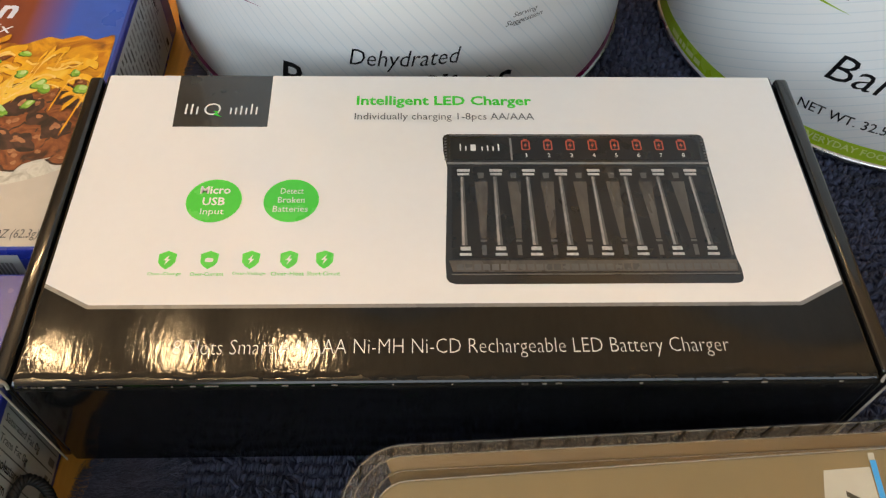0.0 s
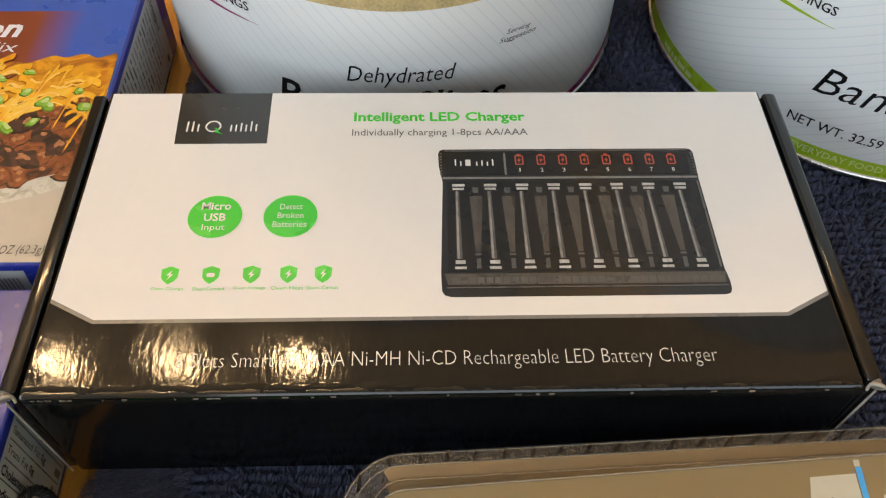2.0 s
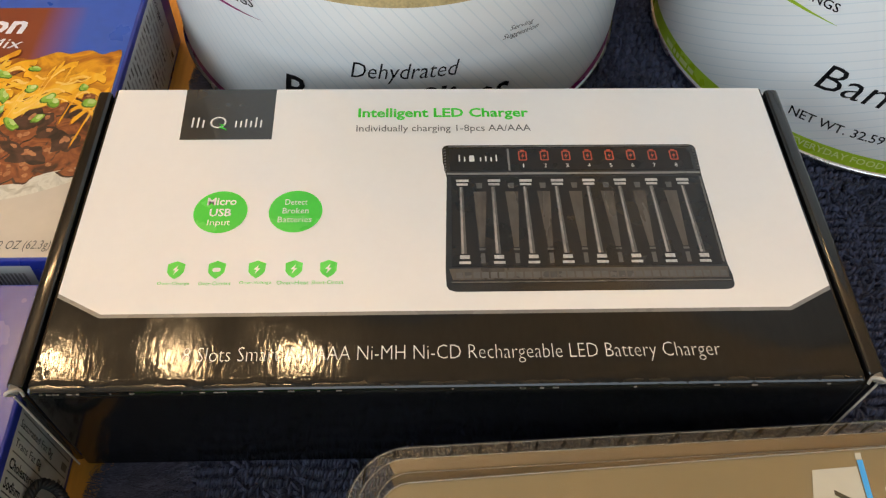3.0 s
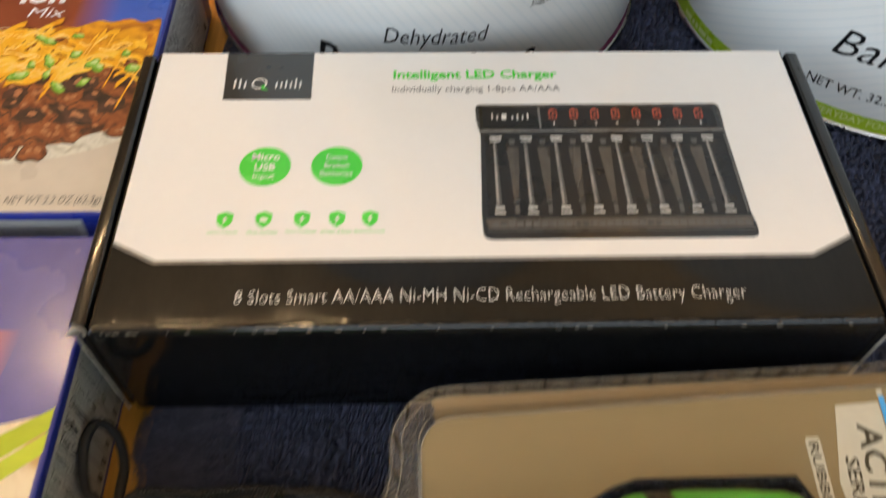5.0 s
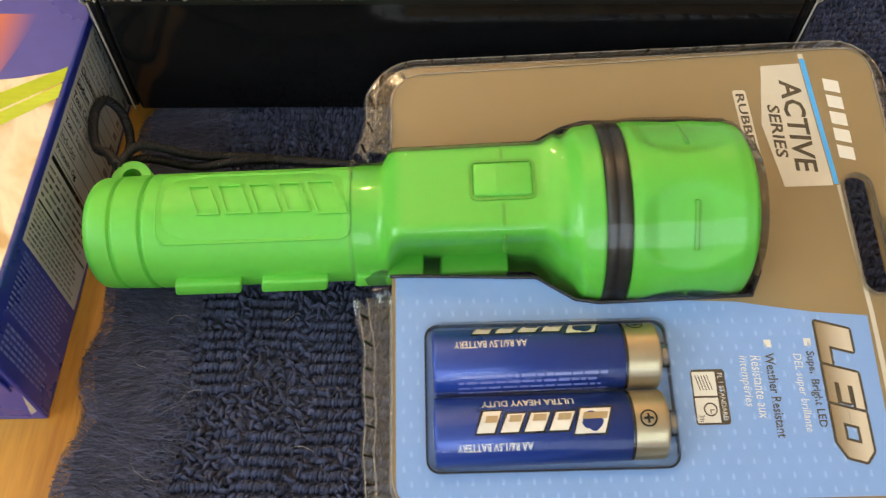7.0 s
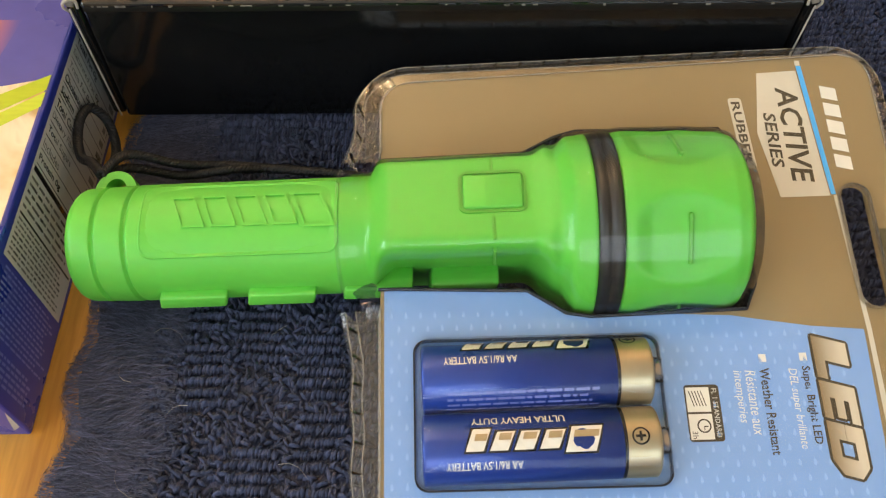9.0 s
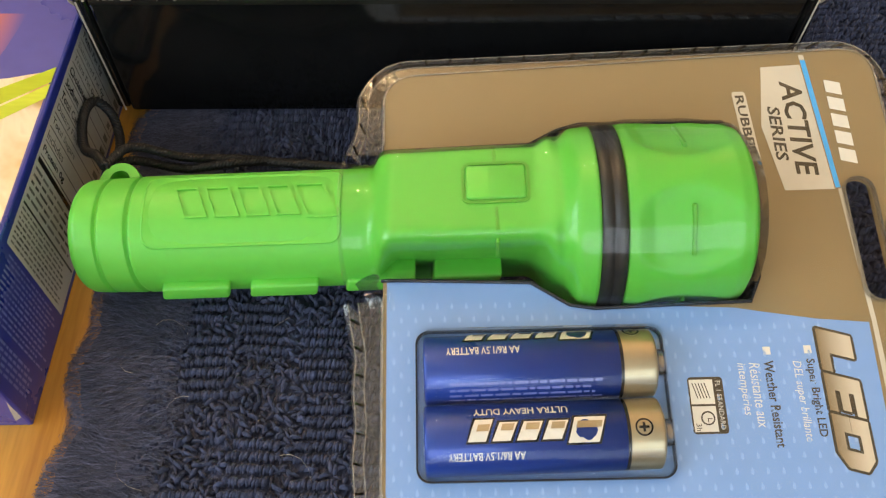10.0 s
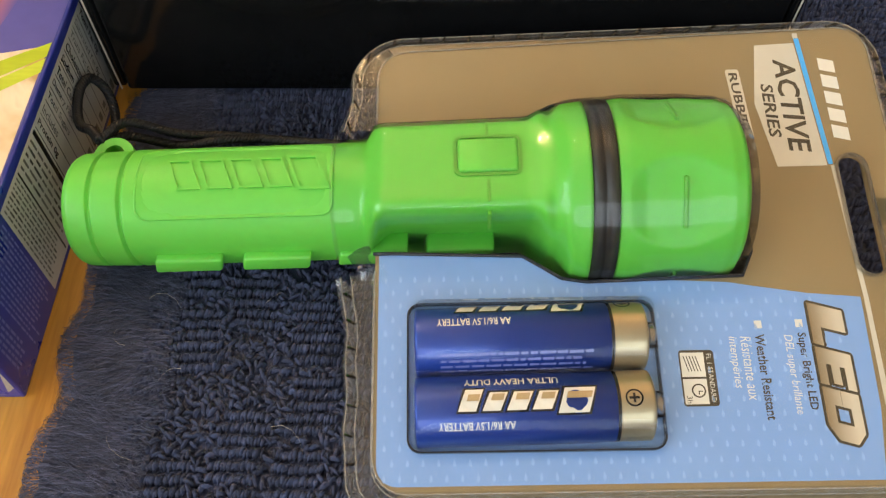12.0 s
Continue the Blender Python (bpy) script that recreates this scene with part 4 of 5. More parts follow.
def loft(stations, n=64, arc=(0, 360)):
    """Rings along x: (x, half width, half height, squareness, lift); arc in degrees from +y over the top."""
    bm = bmesh.new()
    full = arc[1] - arc[0] >= 360
    rings = []
    for x, ry, rz, sq, dz in stations:
        ring = []
        for i in range(n if full else n + 1):
            a = radians(arc[0] + (arc[1] - arc[0]) * i / n)
            c, s = math.cos(a), math.sin(a)
            k = (abs(c) ** sq + abs(s) ** sq) ** (-1 / sq)
            ring.append(bm.verts.new((x, ry * k * c, rz * k * s + dz)))
        rings.append(ring)
    m = len(rings[0])
    for a, b in zip(rings, rings[1:]):
        for i in range(m if full else m - 1):
            bm.faces.new((a[i], a[(i + 1) % m], b[(i + 1) % m], b[i]))
    if full:
        bm.faces.new(rings[0])
        bm.faces.new(rings[-1])
    bmesh.ops.recalc_face_normals(bm, faces=bm.faces[:])
    return bm


def smooth_steps(keys, x0, x1, n):
    """Stations between keys, eased."""
    out = []
    for i in range(n + 1):
        x = x0 + (x1 - x0) * i / n
        for a, b in zip(keys, keys[1:]):
            if a[0] <= x <= b[0]:
                u = (x - a[0]) / (b[0] - a[0])
                u = u * u * (3 - 2 * u)
                out.append((x, *[p + (q - p) * u for p, q in zip(a[1:], b[1:])]))
                break
    return out


BODY = [(56, 12.5, 12.5, 2.2, 0), (64, 12.5, 12.5, 2.2, 0), (69, 10.3, 14.9, 13.0, 0), (98, 10.5, 15.1, 13.0, 0), (103, 14.0, 16.4, 3.6, 0), (107, 19.4, 19.4, 2.1, 0), (110.2, 20.0, 20.0, 2.0, 0)]
HEAD = [(115.6, 20.0, 20.0, 2, 0), (118, 20.3, 20.3, 2, 0), (130, 20.1, 20.1, 2, 0), (137.4, 19.5, 19.5, 2, 0), (140.4, 18.8, 18.8, 2, 0), (141.6, 17.2, 17.2, 2, 0)]
TORCH = (7.5, -52.6, 12.4, 9.0, -3.0, -0.2)


def torch():
    x, y, z, rx, ry, rz = TORCH
    t = thing("torch", x, y, z, "bright lime green rubber torch with a black ring", "flashlight", rx, ry, rz)
    cap = [(r[0], r[1] * 0.97, r[1] * 0.97, 2, 0) for r in ((0, 9.4), (0.15, 10.6), (0.5, 11.6), (1.1, 12.3), (2.0, 12.75), (2.4, 12.8), (5.7, 13.0), (6.0, 12.98), (6.1, 12.85), (6.35, 12.35), (6.55, 12.3), (6.75, 12.35), (7.0, 12.85), (7.1, 12.98), (7.4, 13.0), (12.3, 13.15), (12.6, 13.13), (12.75, 13.0), (13.0, 12.4), (13.2, 12.35), (13.5, 12.4))]
    part("tail_cap", loft(cap), LIME_PLASTIC, t, smooth=True)
    handle = loft([(13.4, 12.1, 12.1, 2.1, 0), (13.7, 12.42, 12.42, 2.15, 0), (13.9, 12.5, 12.5, 2.2, 0), (14.3, 12.5, 12.5, 2.2, 0), (57.6, 12.5, 12.5, 2.2, 0), (58, 12.5, 12.5, 2.2, 0)] + smooth_steps(BODY, 58.2, 110.2, 70), 160)
    under = lambda x, y, z: (x, y * (1 - 0.3 * max(0, min(1, (11 - z) / 16)) * max(0, min(1, (x - 65) / 4)) * max(0, min(1, (103 - x) / 6))), z)  # noqa: E731
    part("handle", warp(handle, under), LIME_PLASTIC, t, smooth=True)
    part("ring", loft([(x, r, r, 2, 0) for x, r in ((110.2, 19.2), (110.5, 20.2), (112.3, 20.4), (112.6, 19.9), (113.1, 19.9), (113.4, 20.4), (115.3, 20.3), (115.6, 19.2))]), BLACK_RUBBER, t, smooth=True)
    head = loft(smooth_steps(HEAD, 115.6, 141.6, 48), 128)

    def scallop(x, y, z):
        a = math.degrees(math.atan2(z, y))
        for mid in (-90, -18, 54, 126, 198):
            d = (a - mid + 180) % 360 - 180
            if abs(d) < 27 and x > 117.2:
                u = min(1, (x - 117.2) / 3.5) * (1.0 if x < 132 else max(0.0, 1 - (x - 132) / 8))
                wide = 27 * (0.35 + 0.65 * math.sin(math.pi * min(1, max(0, (x - 115) / 25))))
                if abs(d) >= wide:
                    return (x, y, z)
                dep = 1.5 * u * (1 - (d / wide) ** 4)
                r = math.hypot(y, z)
                return (x, y * (r - dep) / r, z * (r - dep) / r)
        return (x, y, z)

    part("head", warp(head, scallop), LIME_PLASTIC, t, smooth=True)
    for a in (-90, -18, 54, 126, 198):
        # notches in darker green, their shade put into the colour
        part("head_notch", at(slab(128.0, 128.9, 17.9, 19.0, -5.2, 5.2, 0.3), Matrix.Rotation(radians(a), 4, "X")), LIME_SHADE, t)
    part("lens", loft([(140.8, 16.8, 16.8, 2, 0), (142.0, 16.0, 16.0, 2, 0), (142.3, 12, 12, 2, 0)]), CLEAR_LENS, t, smooth=True)
    for s in (-1, 1):
        for x0 in (18.0, 37.0, 57.5, 76.0):
            off = 13.0 if x0 < 50 else (10.4 if x0 < 60 else 9.2)
            pad = warp(slab(x0, x0 + 14.6, s * off - (1.5 if x0 < 50 else 3.0), s * off + (1.5 if x0 < 50 else 3.0), -4.6, -0.4, 0.6, 2), lambda x, y, z: (x + (z + 3) * 0.25, y, z if x0 < 50 else z - (0.8 if x0 < 60 else 2.2)))
            part("grip_pad", at(pad, Matrix.Rotation(radians(-9), 4, "X")), LIME_PLASTIC, t, smooth=True)
    # flush darker ring paints the shade of the groove round the button
    part("button_groove_shade", at(frame_ring(rrect(-7.0, 7.0, -4.8, 4.8, 1.8), rrect(-6.4, 6.4, -4.2, 4.2, 1.5), -0.5, 0.3), Matrix.Translation((90.0, 1.3, 15.1))), LIME_SHADE, t)
    part("button", at(slab(-6.1, 6.1, -3.9, 3.9, -0.9, 0.55, 0.5, 3), Matrix.Translation((90.0, 1.3, 15.2))), LIME_PLASTIC, t, smooth=True)
    # seam lines take the same painted shade
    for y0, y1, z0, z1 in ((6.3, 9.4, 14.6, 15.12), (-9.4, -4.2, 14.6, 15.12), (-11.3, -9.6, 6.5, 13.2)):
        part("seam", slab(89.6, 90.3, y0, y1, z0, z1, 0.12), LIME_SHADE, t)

    def on_handle(u, v, lift):
        a = v / 12.5
        c, q = math.sin(a), math.cos(a)
        r = 12.5 * (abs(c) ** 2.2 + abs(q) ** 2.2) ** (-1 / 2.2) + lift
        return (u, r * c, r * q)

    foot, brow = rrect(16.5, 58, -9.0, 8.6, 2.6), rrect(17.0, 57.6, -8.5, 8.1, 2.3)
    plate = finer(join(poly(brow, 0.26), frame_ring(foot, brow, -0.2, 0.26)), 1.6)
    part("raised_panel", warp(plate, lambda x, y, z: on_handle(x, y, z)), LIME_PLASTIC, t, smooth=True)
    for x0, x1 in ((25.5, 30.5), (31.8, 37.2), (38.4, 43.6), (44.8, 49.8), (51.0, 57.6)):
        block = [(x0, -2.9), (x1, -2.9), (x1 - 3.0, 4.4), (x0 - 3.0, 4.4)] if x0 < 50 else [(x0, -3.6), (x1, -3.6), (x1 - 3.4, 4.6), (x0 - 3.4, 4.6)]
        mx, my = sum(p[0] for p in block) / 4, sum(p[1] for p in block) / 4
        rim = [(a[0] + (b[0] - a[0]) * k / 6, a[1] + (b[1] - a[1]) * k / 6) for a, b in zip(block, block[1:] + block[:1]) for k in range(6)]
        inner = [(mx + (u - mx) * 0.8, my + (v - my) * 0.84) for u, v in rim]
        part("raised_mark", warp(frame_ring(rim, inner, 0, 0.32), lambda x, y, z: on_handle(x, y, 0.2 + z * 0.7)), LIME_PLASTIC, t)
    eye = frame_ring([(x * 1.0, y) for x, y in disc(0, 0, 4.8, 5.2, 32)], [(x, y + 1.0) for x, y in disc(0, 0, 2.3, 2.3, 32)], -2.1, 2.1)
    part("eyelet", at(eye, Matrix.Rotation(radians(-9), 4, "X") @ Matrix.Translation((5.4, 12.4, 1.6)) @ Matrix.Rotation(radians(14), 4, "X")), LIME_PLASTIC, t)

    # the wrist cord: two strands along the handle and a free loop past the tail
    base = t.matrix_world.inverted()
    inv = lambda pts: [base @ (Vector(p) * K) / K for p in pts]  # noqa: E731

    def braid(points, r, pitch=3.4):
        """Four strands twisted round the cord's line."""
        pts, run = [Vector(p) for p in points], 0.0
        out = []
        for s in range(4):
            line, run = [], 0.0
            for i, p in enumerate(pts):
                d = (pts[min(i + 1, len(pts) - 1)] - pts[max(i - 1, 0)]).normalized()
                run += (p - pts[max(i - 1, 0)]).length
                a = d.cross(Vector((0.03, 0.05, 1))).normalized()
                b = a.cross(d)
                turn = 2 * math.pi * (run / pitch + s / 4)
                line.append(p + r * 0.55 * (a * math.cos(turn) + b * math.sin(turn)))
            out.append(tube(line, r * 0.52, 5))
        return join(*out)

    for k, path in enumerate(([(9, -36.5, 17), (13, -29, 15.5), (24, -27.5, 10), (36, -25.5, 7), (48, -27, 7), (60, -29, 8), (74, -33, 10)], [(9, -37, 16), (13, -31, 13), (24, -29, 7.5), (36, -28, 8.5), (48, -25.5, 5.5), (60, -28, 6), (74, -33, 8)])):
        part("cord", braid(inv(spline(path, 24)), 1.15), BLACK_CORD, t, smooth=True)
    loop = [(9, -36.5, 17.5), (5, -31, 15), (1, -27.5, 13), (-1.2, -21.5, 13), (-1.4, -15.5, 14), (0, -11.5, 13), (3, -12.5, 9), (4.8, -18, 5), (5.5, -25.5, 6), (7.4, -33, 10), (10.5, -37, 15)]
    part("cord", braid(inv(spline(loop, 18)), 1.2), BLACK_CORD, t, smooth=True)


# the torch's green darkened, as shade for its grooves
LIME_SHADE = mat("lime_green_recess_shade", (0.1, 0.37, 0.03), 0.5)
CLEAR_LENS = clear_mat("clear_lens", 1.0)
torch()


# ---- the torch's blister pack, leaning on the torch head ----
CARD_BROWN = mat("taupe_card", (0.29, 0.205, 0.098), 0.4, vary=0.06, scale=40)
CARD_BLUE = mat("sky_blue_card", (0.23, 0.385, 0.69), 0.4, vary=0.05, scale=40)
CARD_SILVER = mat("silver_grey_print", (0.62, 0.56, 0.44), 0.4, vary=0.06, scale=60)
CARD_SKY = mat("bright_blue_print", (0.08, 0.42, 0.85), 0.4, vary=0.05)
CARD_WHITE = mat("pale_card_print", (0.78, 0.74, 0.64), 0.4, vary=0.05)
TITLE_INK = soften("brown_to_beige_title", (0.26, 0.18, 0.09), (0.66, 0.57, 0.42), 36.6, 42.2)
CARD_DARK = mat("dark_taupe_print", (0.075, 0.055, 0.03), 0.4, vary=0.08)
DROPS = mat("pale_drop_print", (0.31, 0.48, 0.77), 0.4, vary=0.05)
CLEAR = clear_mat("clear_blister", 0.38, 0.015, bump=0.06)
CLEAR_BUBBLE = clear_mat("clear_bubble", 0.65, 0.02, bump=0.4, bump_scale=90)
RIB = clear_mat("smoky_rib", 1.5, 0.1, (0.4, 0.37, 0.33))
# milkier mix, a painted highlight for the rim's folds
FOLD_GLEAM = rim_mat("fold_gleam", 0.32)
CLEAR_RIM = rim_mat("clear_blister_rim", 0.07)
TILT_X, TILT_Y, OX, OY = 12.87, -1.41, 125.0, -65.0
OZ = 29.25 + 0.0246 * OX + 0.2285 * OY


def C(x, y):
    """From the plan to the card's own plane."""
    return ((x - OX) * 1.0003, (y - OY) / math.cos(radians(TILT_X)))


def cpts(pts):
    return [C(x, y) for x, y in pts]


def down(body, x0, x1, y_top, y_end, z, bold=0.0, slant=0.0):
    """Words that run down the card, their heads towards +x."""
    (u0, v0), (u1, v1) = C(x0, y_top), C(x1, y_end)
    bm = lettering(body, 0, 0, v0 - v1, u1 - u0, bold, slant)
    return warp(bm, lambda a, b, c: (u0 + b, v0 - a, z))


def blister_pack():
    t = thing("blister_pack", OX, OY, OZ, "clear blister pack with brown and blue card, lying on the rug", "packaging", rx=TILT_X, ry=TILT_Y)
    left, right, top_l, top_r, low = 72.6, 187.0, -17.8, -12.6, -115.4

    def outline(grow, r, top_l=top_l):
        pts = rrect(left - grow, right + grow, low - grow, top_r + grow, r, 6)
        return cpts([(x, y + (top_l - top_r) * max(0, (right - x) / (right - left)) * (1 if y > -60 else 0)) for x, y in pts])

    # the card, with the hang slot cut through
    slot = rrect(173.7, 179.7, -73.5, -46.5, 2.9, 5)
    slot_b = [(179.7, -56.0), (183.6, -56.4), (185.2, -59.0), (183.6, -62.2), (179.7, -62.8)]
    slot_b = slot + slot_b[::-1]
    card = outline(-0.6, 6.5)
    opening = [(72.8, -38.4), (77, -38.2), (104, -37.2), (112, -33), (117, -31.6), (149.5, -31.8), (152, -36), (152, -68), (149.5, -73.2), (117, -74.0), (112, -73.2), (104, -68.2), (77, -67.2), (72.8, -67.2)]
    side = min(p[0] for p in card)
    cut = [i for i in range(len(card)) if abs(card[i][0] - side) < 0.3 and abs(card[(i + 1) % len(card)][0] - side) < 0.3 and abs(card[i][1] - card[(i + 1) % len(card)][1]) > 50][0]
    notch = cpts(opening) if card[cut][1] > card[(cut + 1) % len(card)][1] else cpts(opening[::-1])
    card = card[:cut + 1] + [(max(u, side), v) for u, v in notch] + card[cut + 1:]
    bm = bmesh.new()
    for zz in (0, -0.45):
        rows = []
        for pts in (card, cpts(slot_b)):
            vs = [bm.verts.new((x, y, zz)) for x, y in pts]
            rows += [bm.edges.new((vs[i], vs[(i + 1) % len(vs)])) for i in range(len(vs))]
        bmesh.ops.triangle_fill(bm, use_beauty=True, edges=rows)
    part("card", bm, CARD_BROWN, t, "taupe printed card")
    # dark tube draws the shadow line along the cut-out round the torch
    part("opening_shade_line", tube([Vector((u, v, 0.5)) for u, v in cpts(opening)], 0.42, 6), EDGE_SHADE, t, smooth=True)
    part("slot_edge", frame_ring(cpts(rrect(173.2, 180.2, -74.0, -46.0, 3.3, 5)), cpts(slot), 0.2, 1.1), CLEAR_RIM, t)
    z = 0.06
    curve = [(77, -67.3), (104, -68.3), (112, -73.3), (117, -74.1), (133, -73.75), (146, -74.4), (150.6, -75.2), (162, -77.0), (173, -78.0)]
    part("blue_field", poly(cpts([(74.0 + 4 * (1 - math.sin(a)), -113.4 + 4 * (1 - math.cos(a))) for a in [math.pi / 2 * i / 6 for i in range(6, -1, -1)]] + [(170.6, -113.4), (172.4, -100)] + curve[::-1] + [(74, -67.3)]), z), CARD_BLUE, t, "sky blue printed field")
    rnd = random.Random(8)
    drops = []
    for i in range(32):
        for j in range(15):
            x, y = 75.5 + i * 3.0 + (j % 2) * 1.5, -112 + j * 2.8
            lim = -69.2 if x < 104 else (-75.4 if x < 146 else -71.5 - (x - 118) * 0.15)
            if y < lim and x < 169 - (y < -100) * 0.5 and not (79 < x < 131 and -107.5 < y < -77):
                drops.append(cpts([(x, y + 0.85), (x + 0.34, y + 0.1), (x + 0.36, y - 0.4), (x + 0.05, y - 0.72), (x - 0.3, y - 0.45), (x - 0.26, y + 0.05)]))
    part("drop_print", plates(drops, z + 0.04), DROPS, t)
    z = 0.1
    part("silver_field", poly(cpts([(160.7, -17.7), (169.9, -17.2), (171.9, -48.5), (161.0, -48.6), (158.4, -33)]), z), CARD_SILVER, t)
    part("blue_stripe", poly(cpts([(170.1, -16), (171.3, -16), (173.2, -48.2), (172.1, -48.2)]), z + 0.03), CARD_SKY, t)
    part("silver_line", plates([cpts([(170.0, -14.6), (171.2, -14.6), (171.2, -15.9), (170.0, -15.9)]), cpts([(172.6, -48.4), (173.4, -48.4), (174.6, -78), (173.6, -78)]), cpts([(173.6, -78), (174.6, -78), (174.4, -113), (173.2, -113)])], z), CARD_SILVER, t)
    part("tag", poly(cpts([(x + (-24 - y) * 0.06, y) for x, y in rrect(152.9, 156.0, -41.5, -24.0, 0.7)]), z), CARD_SILVER, t)
    part("lettering", warp(down("RUBBER", 153.45, 155.45, -25.0, -40.4, z + 0.05, 0.02), lambda a, b, c: (a + (C(0, -24)[1] - b) * 0.06, b, c)), CARD_DARK, t)
    part("lettering", down("ACTIVE", 164.2, 169.2, -21.5, -45.2, z + 0.05, 0.02, 0.1), CARD_DARK, t)
    part("lettering", down("SERIES", 160.4, 163.2, -28.0, -41.5, z + 0.05, 0.02, 0.1), CARD_DARK, t)
    part("trade_mark", warp(plates(mark(0, 21.5, 0, 3.6, 5, 0.25)), lambda a, b, c: (*C(174.6 + b, -21.3 - a), z)), CARD_WHITE, t)
    glyphs = (("L", -79.0, 8.4, [(0, 0), (1, 0), (1, 0.3), (0.55, 0.3), (0.55, 1), (0, 1)]), ("E", -88.0, 7.3, [(0, 0), (1, 0), (1, 0.24), (0.42, 0.24), (0.42, 0.38), (0.92, 0.38), (0.92, 0.62), (0.42, 0.62), (0.42, 0.76), (1, 0.76), (1, 1), (0, 1)]), ("D", -95.9, 9.8, [(0, 0), (0.75, 0), (1, 0.25), (1, 0.75), (0.75, 1), (0, 1), (0, 0.505), (0.32, 0.505), (0.32, 0.72), (0.66, 0.72), (0.66, 0.28), (0.32, 0.28), (0.32, 0.495), (0, 0.495)]))
    for ch, ya, wide, shape in glyphs:
        place = lambda k: [C(161.6 + 6.8 * (b * (1 + 2 * k) - k), ya - wide * (a * (1 + 2 * k) - k) - 1.9 * b) for a, b in shape]  # noqa: E731
        part("title_outline", join(*[poly([(u + 0.55 * math.cos(q * 0.785), v + 0.55 * math.sin(q * 0.785)) for u, v in place(0)], z + 0.003 * q) for q in range(8)]), CARD_DARK, t)
        part("title_lettering", poly(place(0), z + 0.05), TITLE_INK, t)
    for x, y in ((158.6, -82.5), (150.3, -82.6)):
        part("bullet", poly(cpts([(x, y), (x + 1.5, y), (x + 1.5, y - 1.6), (x, y - 1.6)]), z), CARD_WHITE, t)
    part("lettering", down("Super Bright LED", 158.2, 160.4, -85.2, -100.4, z, 0.015), CARD_DARK, t)
    part("lettering", down("DEL super brillante", 155.4, 157.6, -85.6, -101.2, z, 0, 0.15), CARD_WHITE, t)
    part("lettering", down("Weather Resistant", 150.0, 152.0, -85.4, -102.2, z, 0.015), CARD_DARK, t)
    part("lettering", down("Résistante aux", 147.0, 149.2, -85.8, -98.4, z, 0, 0.15), CARD_WHITE, t)
    part("lettering", down("intempéries", 144.2, 146.4, -85.8, -96.0, z, 0, 0.15), CARD_WHITE, t)
    part("standard_panel", poly(cpts(rrect(134.2, 141.2, -99.4, -88.4, 0.7)), z), CARD_DARK, t)
    part("standard_field", plates([cpts([(134.5, -88.9), (139.2, -88.9), (139.2, -93.7), (134.5, -93.7)]), cpts([(134.5, -94.1), (139.2, -94.1), (139.2, -99.0), (134.5, -99.0)])], z + 0.04), CARD_WHITE, t)
    part("standard_sign", join(at(frame_ring(disc(0, 0, 1.4, n=24), disc(0, 0, 1.1, n=24), 0, 0.02), Matrix.Translation((*C(137.4, -96.4), z + 0.07))), plates([cpts([(137.3, -96.4), (138.2, -96.4), (138.2, -96.6), (137.3, -96.6)]), cpts([(137.3, -96.4), (137.5, -96.4), (137.5, -97.2), (137.3, -97.2)])] + [cpts([(135.0 + i * 0.6, -89.6), (135.2 + i * 0.6, -89.6), (136.0 + i * 0.6, -92.6), (135.8 + i * 0.6, -92.6)]) for i in range(5)], z + 0.07)), CARD_DARK, t)
    part("lettering", down("3h", 134.9, 136.0, -97.4, -98.8, z + 0.08), CARD_DARK, t)
    part("lettering", down("FL 1 STANDARD", 139.7, 140.7, -89.2, -98.6, z + 0.06), CARD_WHITE, t)

    # the clear shell: a sheet over the card, a ribbed rim, and the bubbles
    rim_o = outline(5.6, 11.5, -15.8)
    gap = lambda p: p[0] < C(90, 0)[0] and C(0, -69.5)[1] < p[1] < C(0, -36)[1]  # noqa: E731
    bm = bmesh.new()
    rows = []
    n = len(rim_o)
    long = []
    for a, zz in ((rim_o, -7.2), (rim_o, -5.8), (outline(5.1, 11.0, -15.8), -5.1), (outline(2.9, 9.0, -15.8), -4.7), (outline(0.5, 7.2, -15.8), -4.4), (outline(0.0, 6.9, -15.8), -3.8), (outline(-0.6, 6.6), 0.5), (outline(-1.0, 6.4), 1.25), (outline(-5.0, 4.0), -5.0)):
        pts = []
        for i in range(n):
            p, q = a[i], a[(i + 1) % n]
            k = max(1, int(math.hypot(q[0] - p[0], q[1] - p[1]) / 0.85))
            pts += [(p[0] + (q[0] - p[0]) * s / k, p[1] + (q[1] - p[1]) * s / k, zz) for s in range(k)]
        long.append(pts)
    m = min(len(p) for p in long)
    fixed = []
    for j, pts in enumerate(long):
        row = [pts[int(i * len(pts) / m)] for i in range(m)]
        if j < 4:
            # the side by the torch is wider, and flares out towards the torch
            side_x = C(left, 0)[0]
            row = [(x - (1.0 if j < 2 else 0.75) * max(0, min(1, (side_x - x) / 2)) * (0.3 + 3.2 * math.exp(-min(abs(y - C(0, -36)[1]), abs(y - C(0, -69.5)[1])) / 7) + 0.3 * math.sin(y * 0.45)), y, zz) for x, y, zz in row]
        fixed.append(row)
    # the brown backing card shows through the flange
    flange, pairs = bmesh.new(), []
    for pts, dz in ((fixed[3], -0.2), (fixed[4], -0.35), (fixed[8], -0.4)):
        pairs.append([flange.verts.new((x, y, zz + dz)) for x, y, zz in pts])
    for a, b in zip(pairs, pairs[1:]):
        for i in range(m):
            if not gap(a[i].co) and not gap(a[(i + 1) % m].co) and a[i].co.x > C(76, 0)[0]:
                flange.faces.new((a[i], a[(i + 1) % m], b[(i + 1) % m], b[i]))
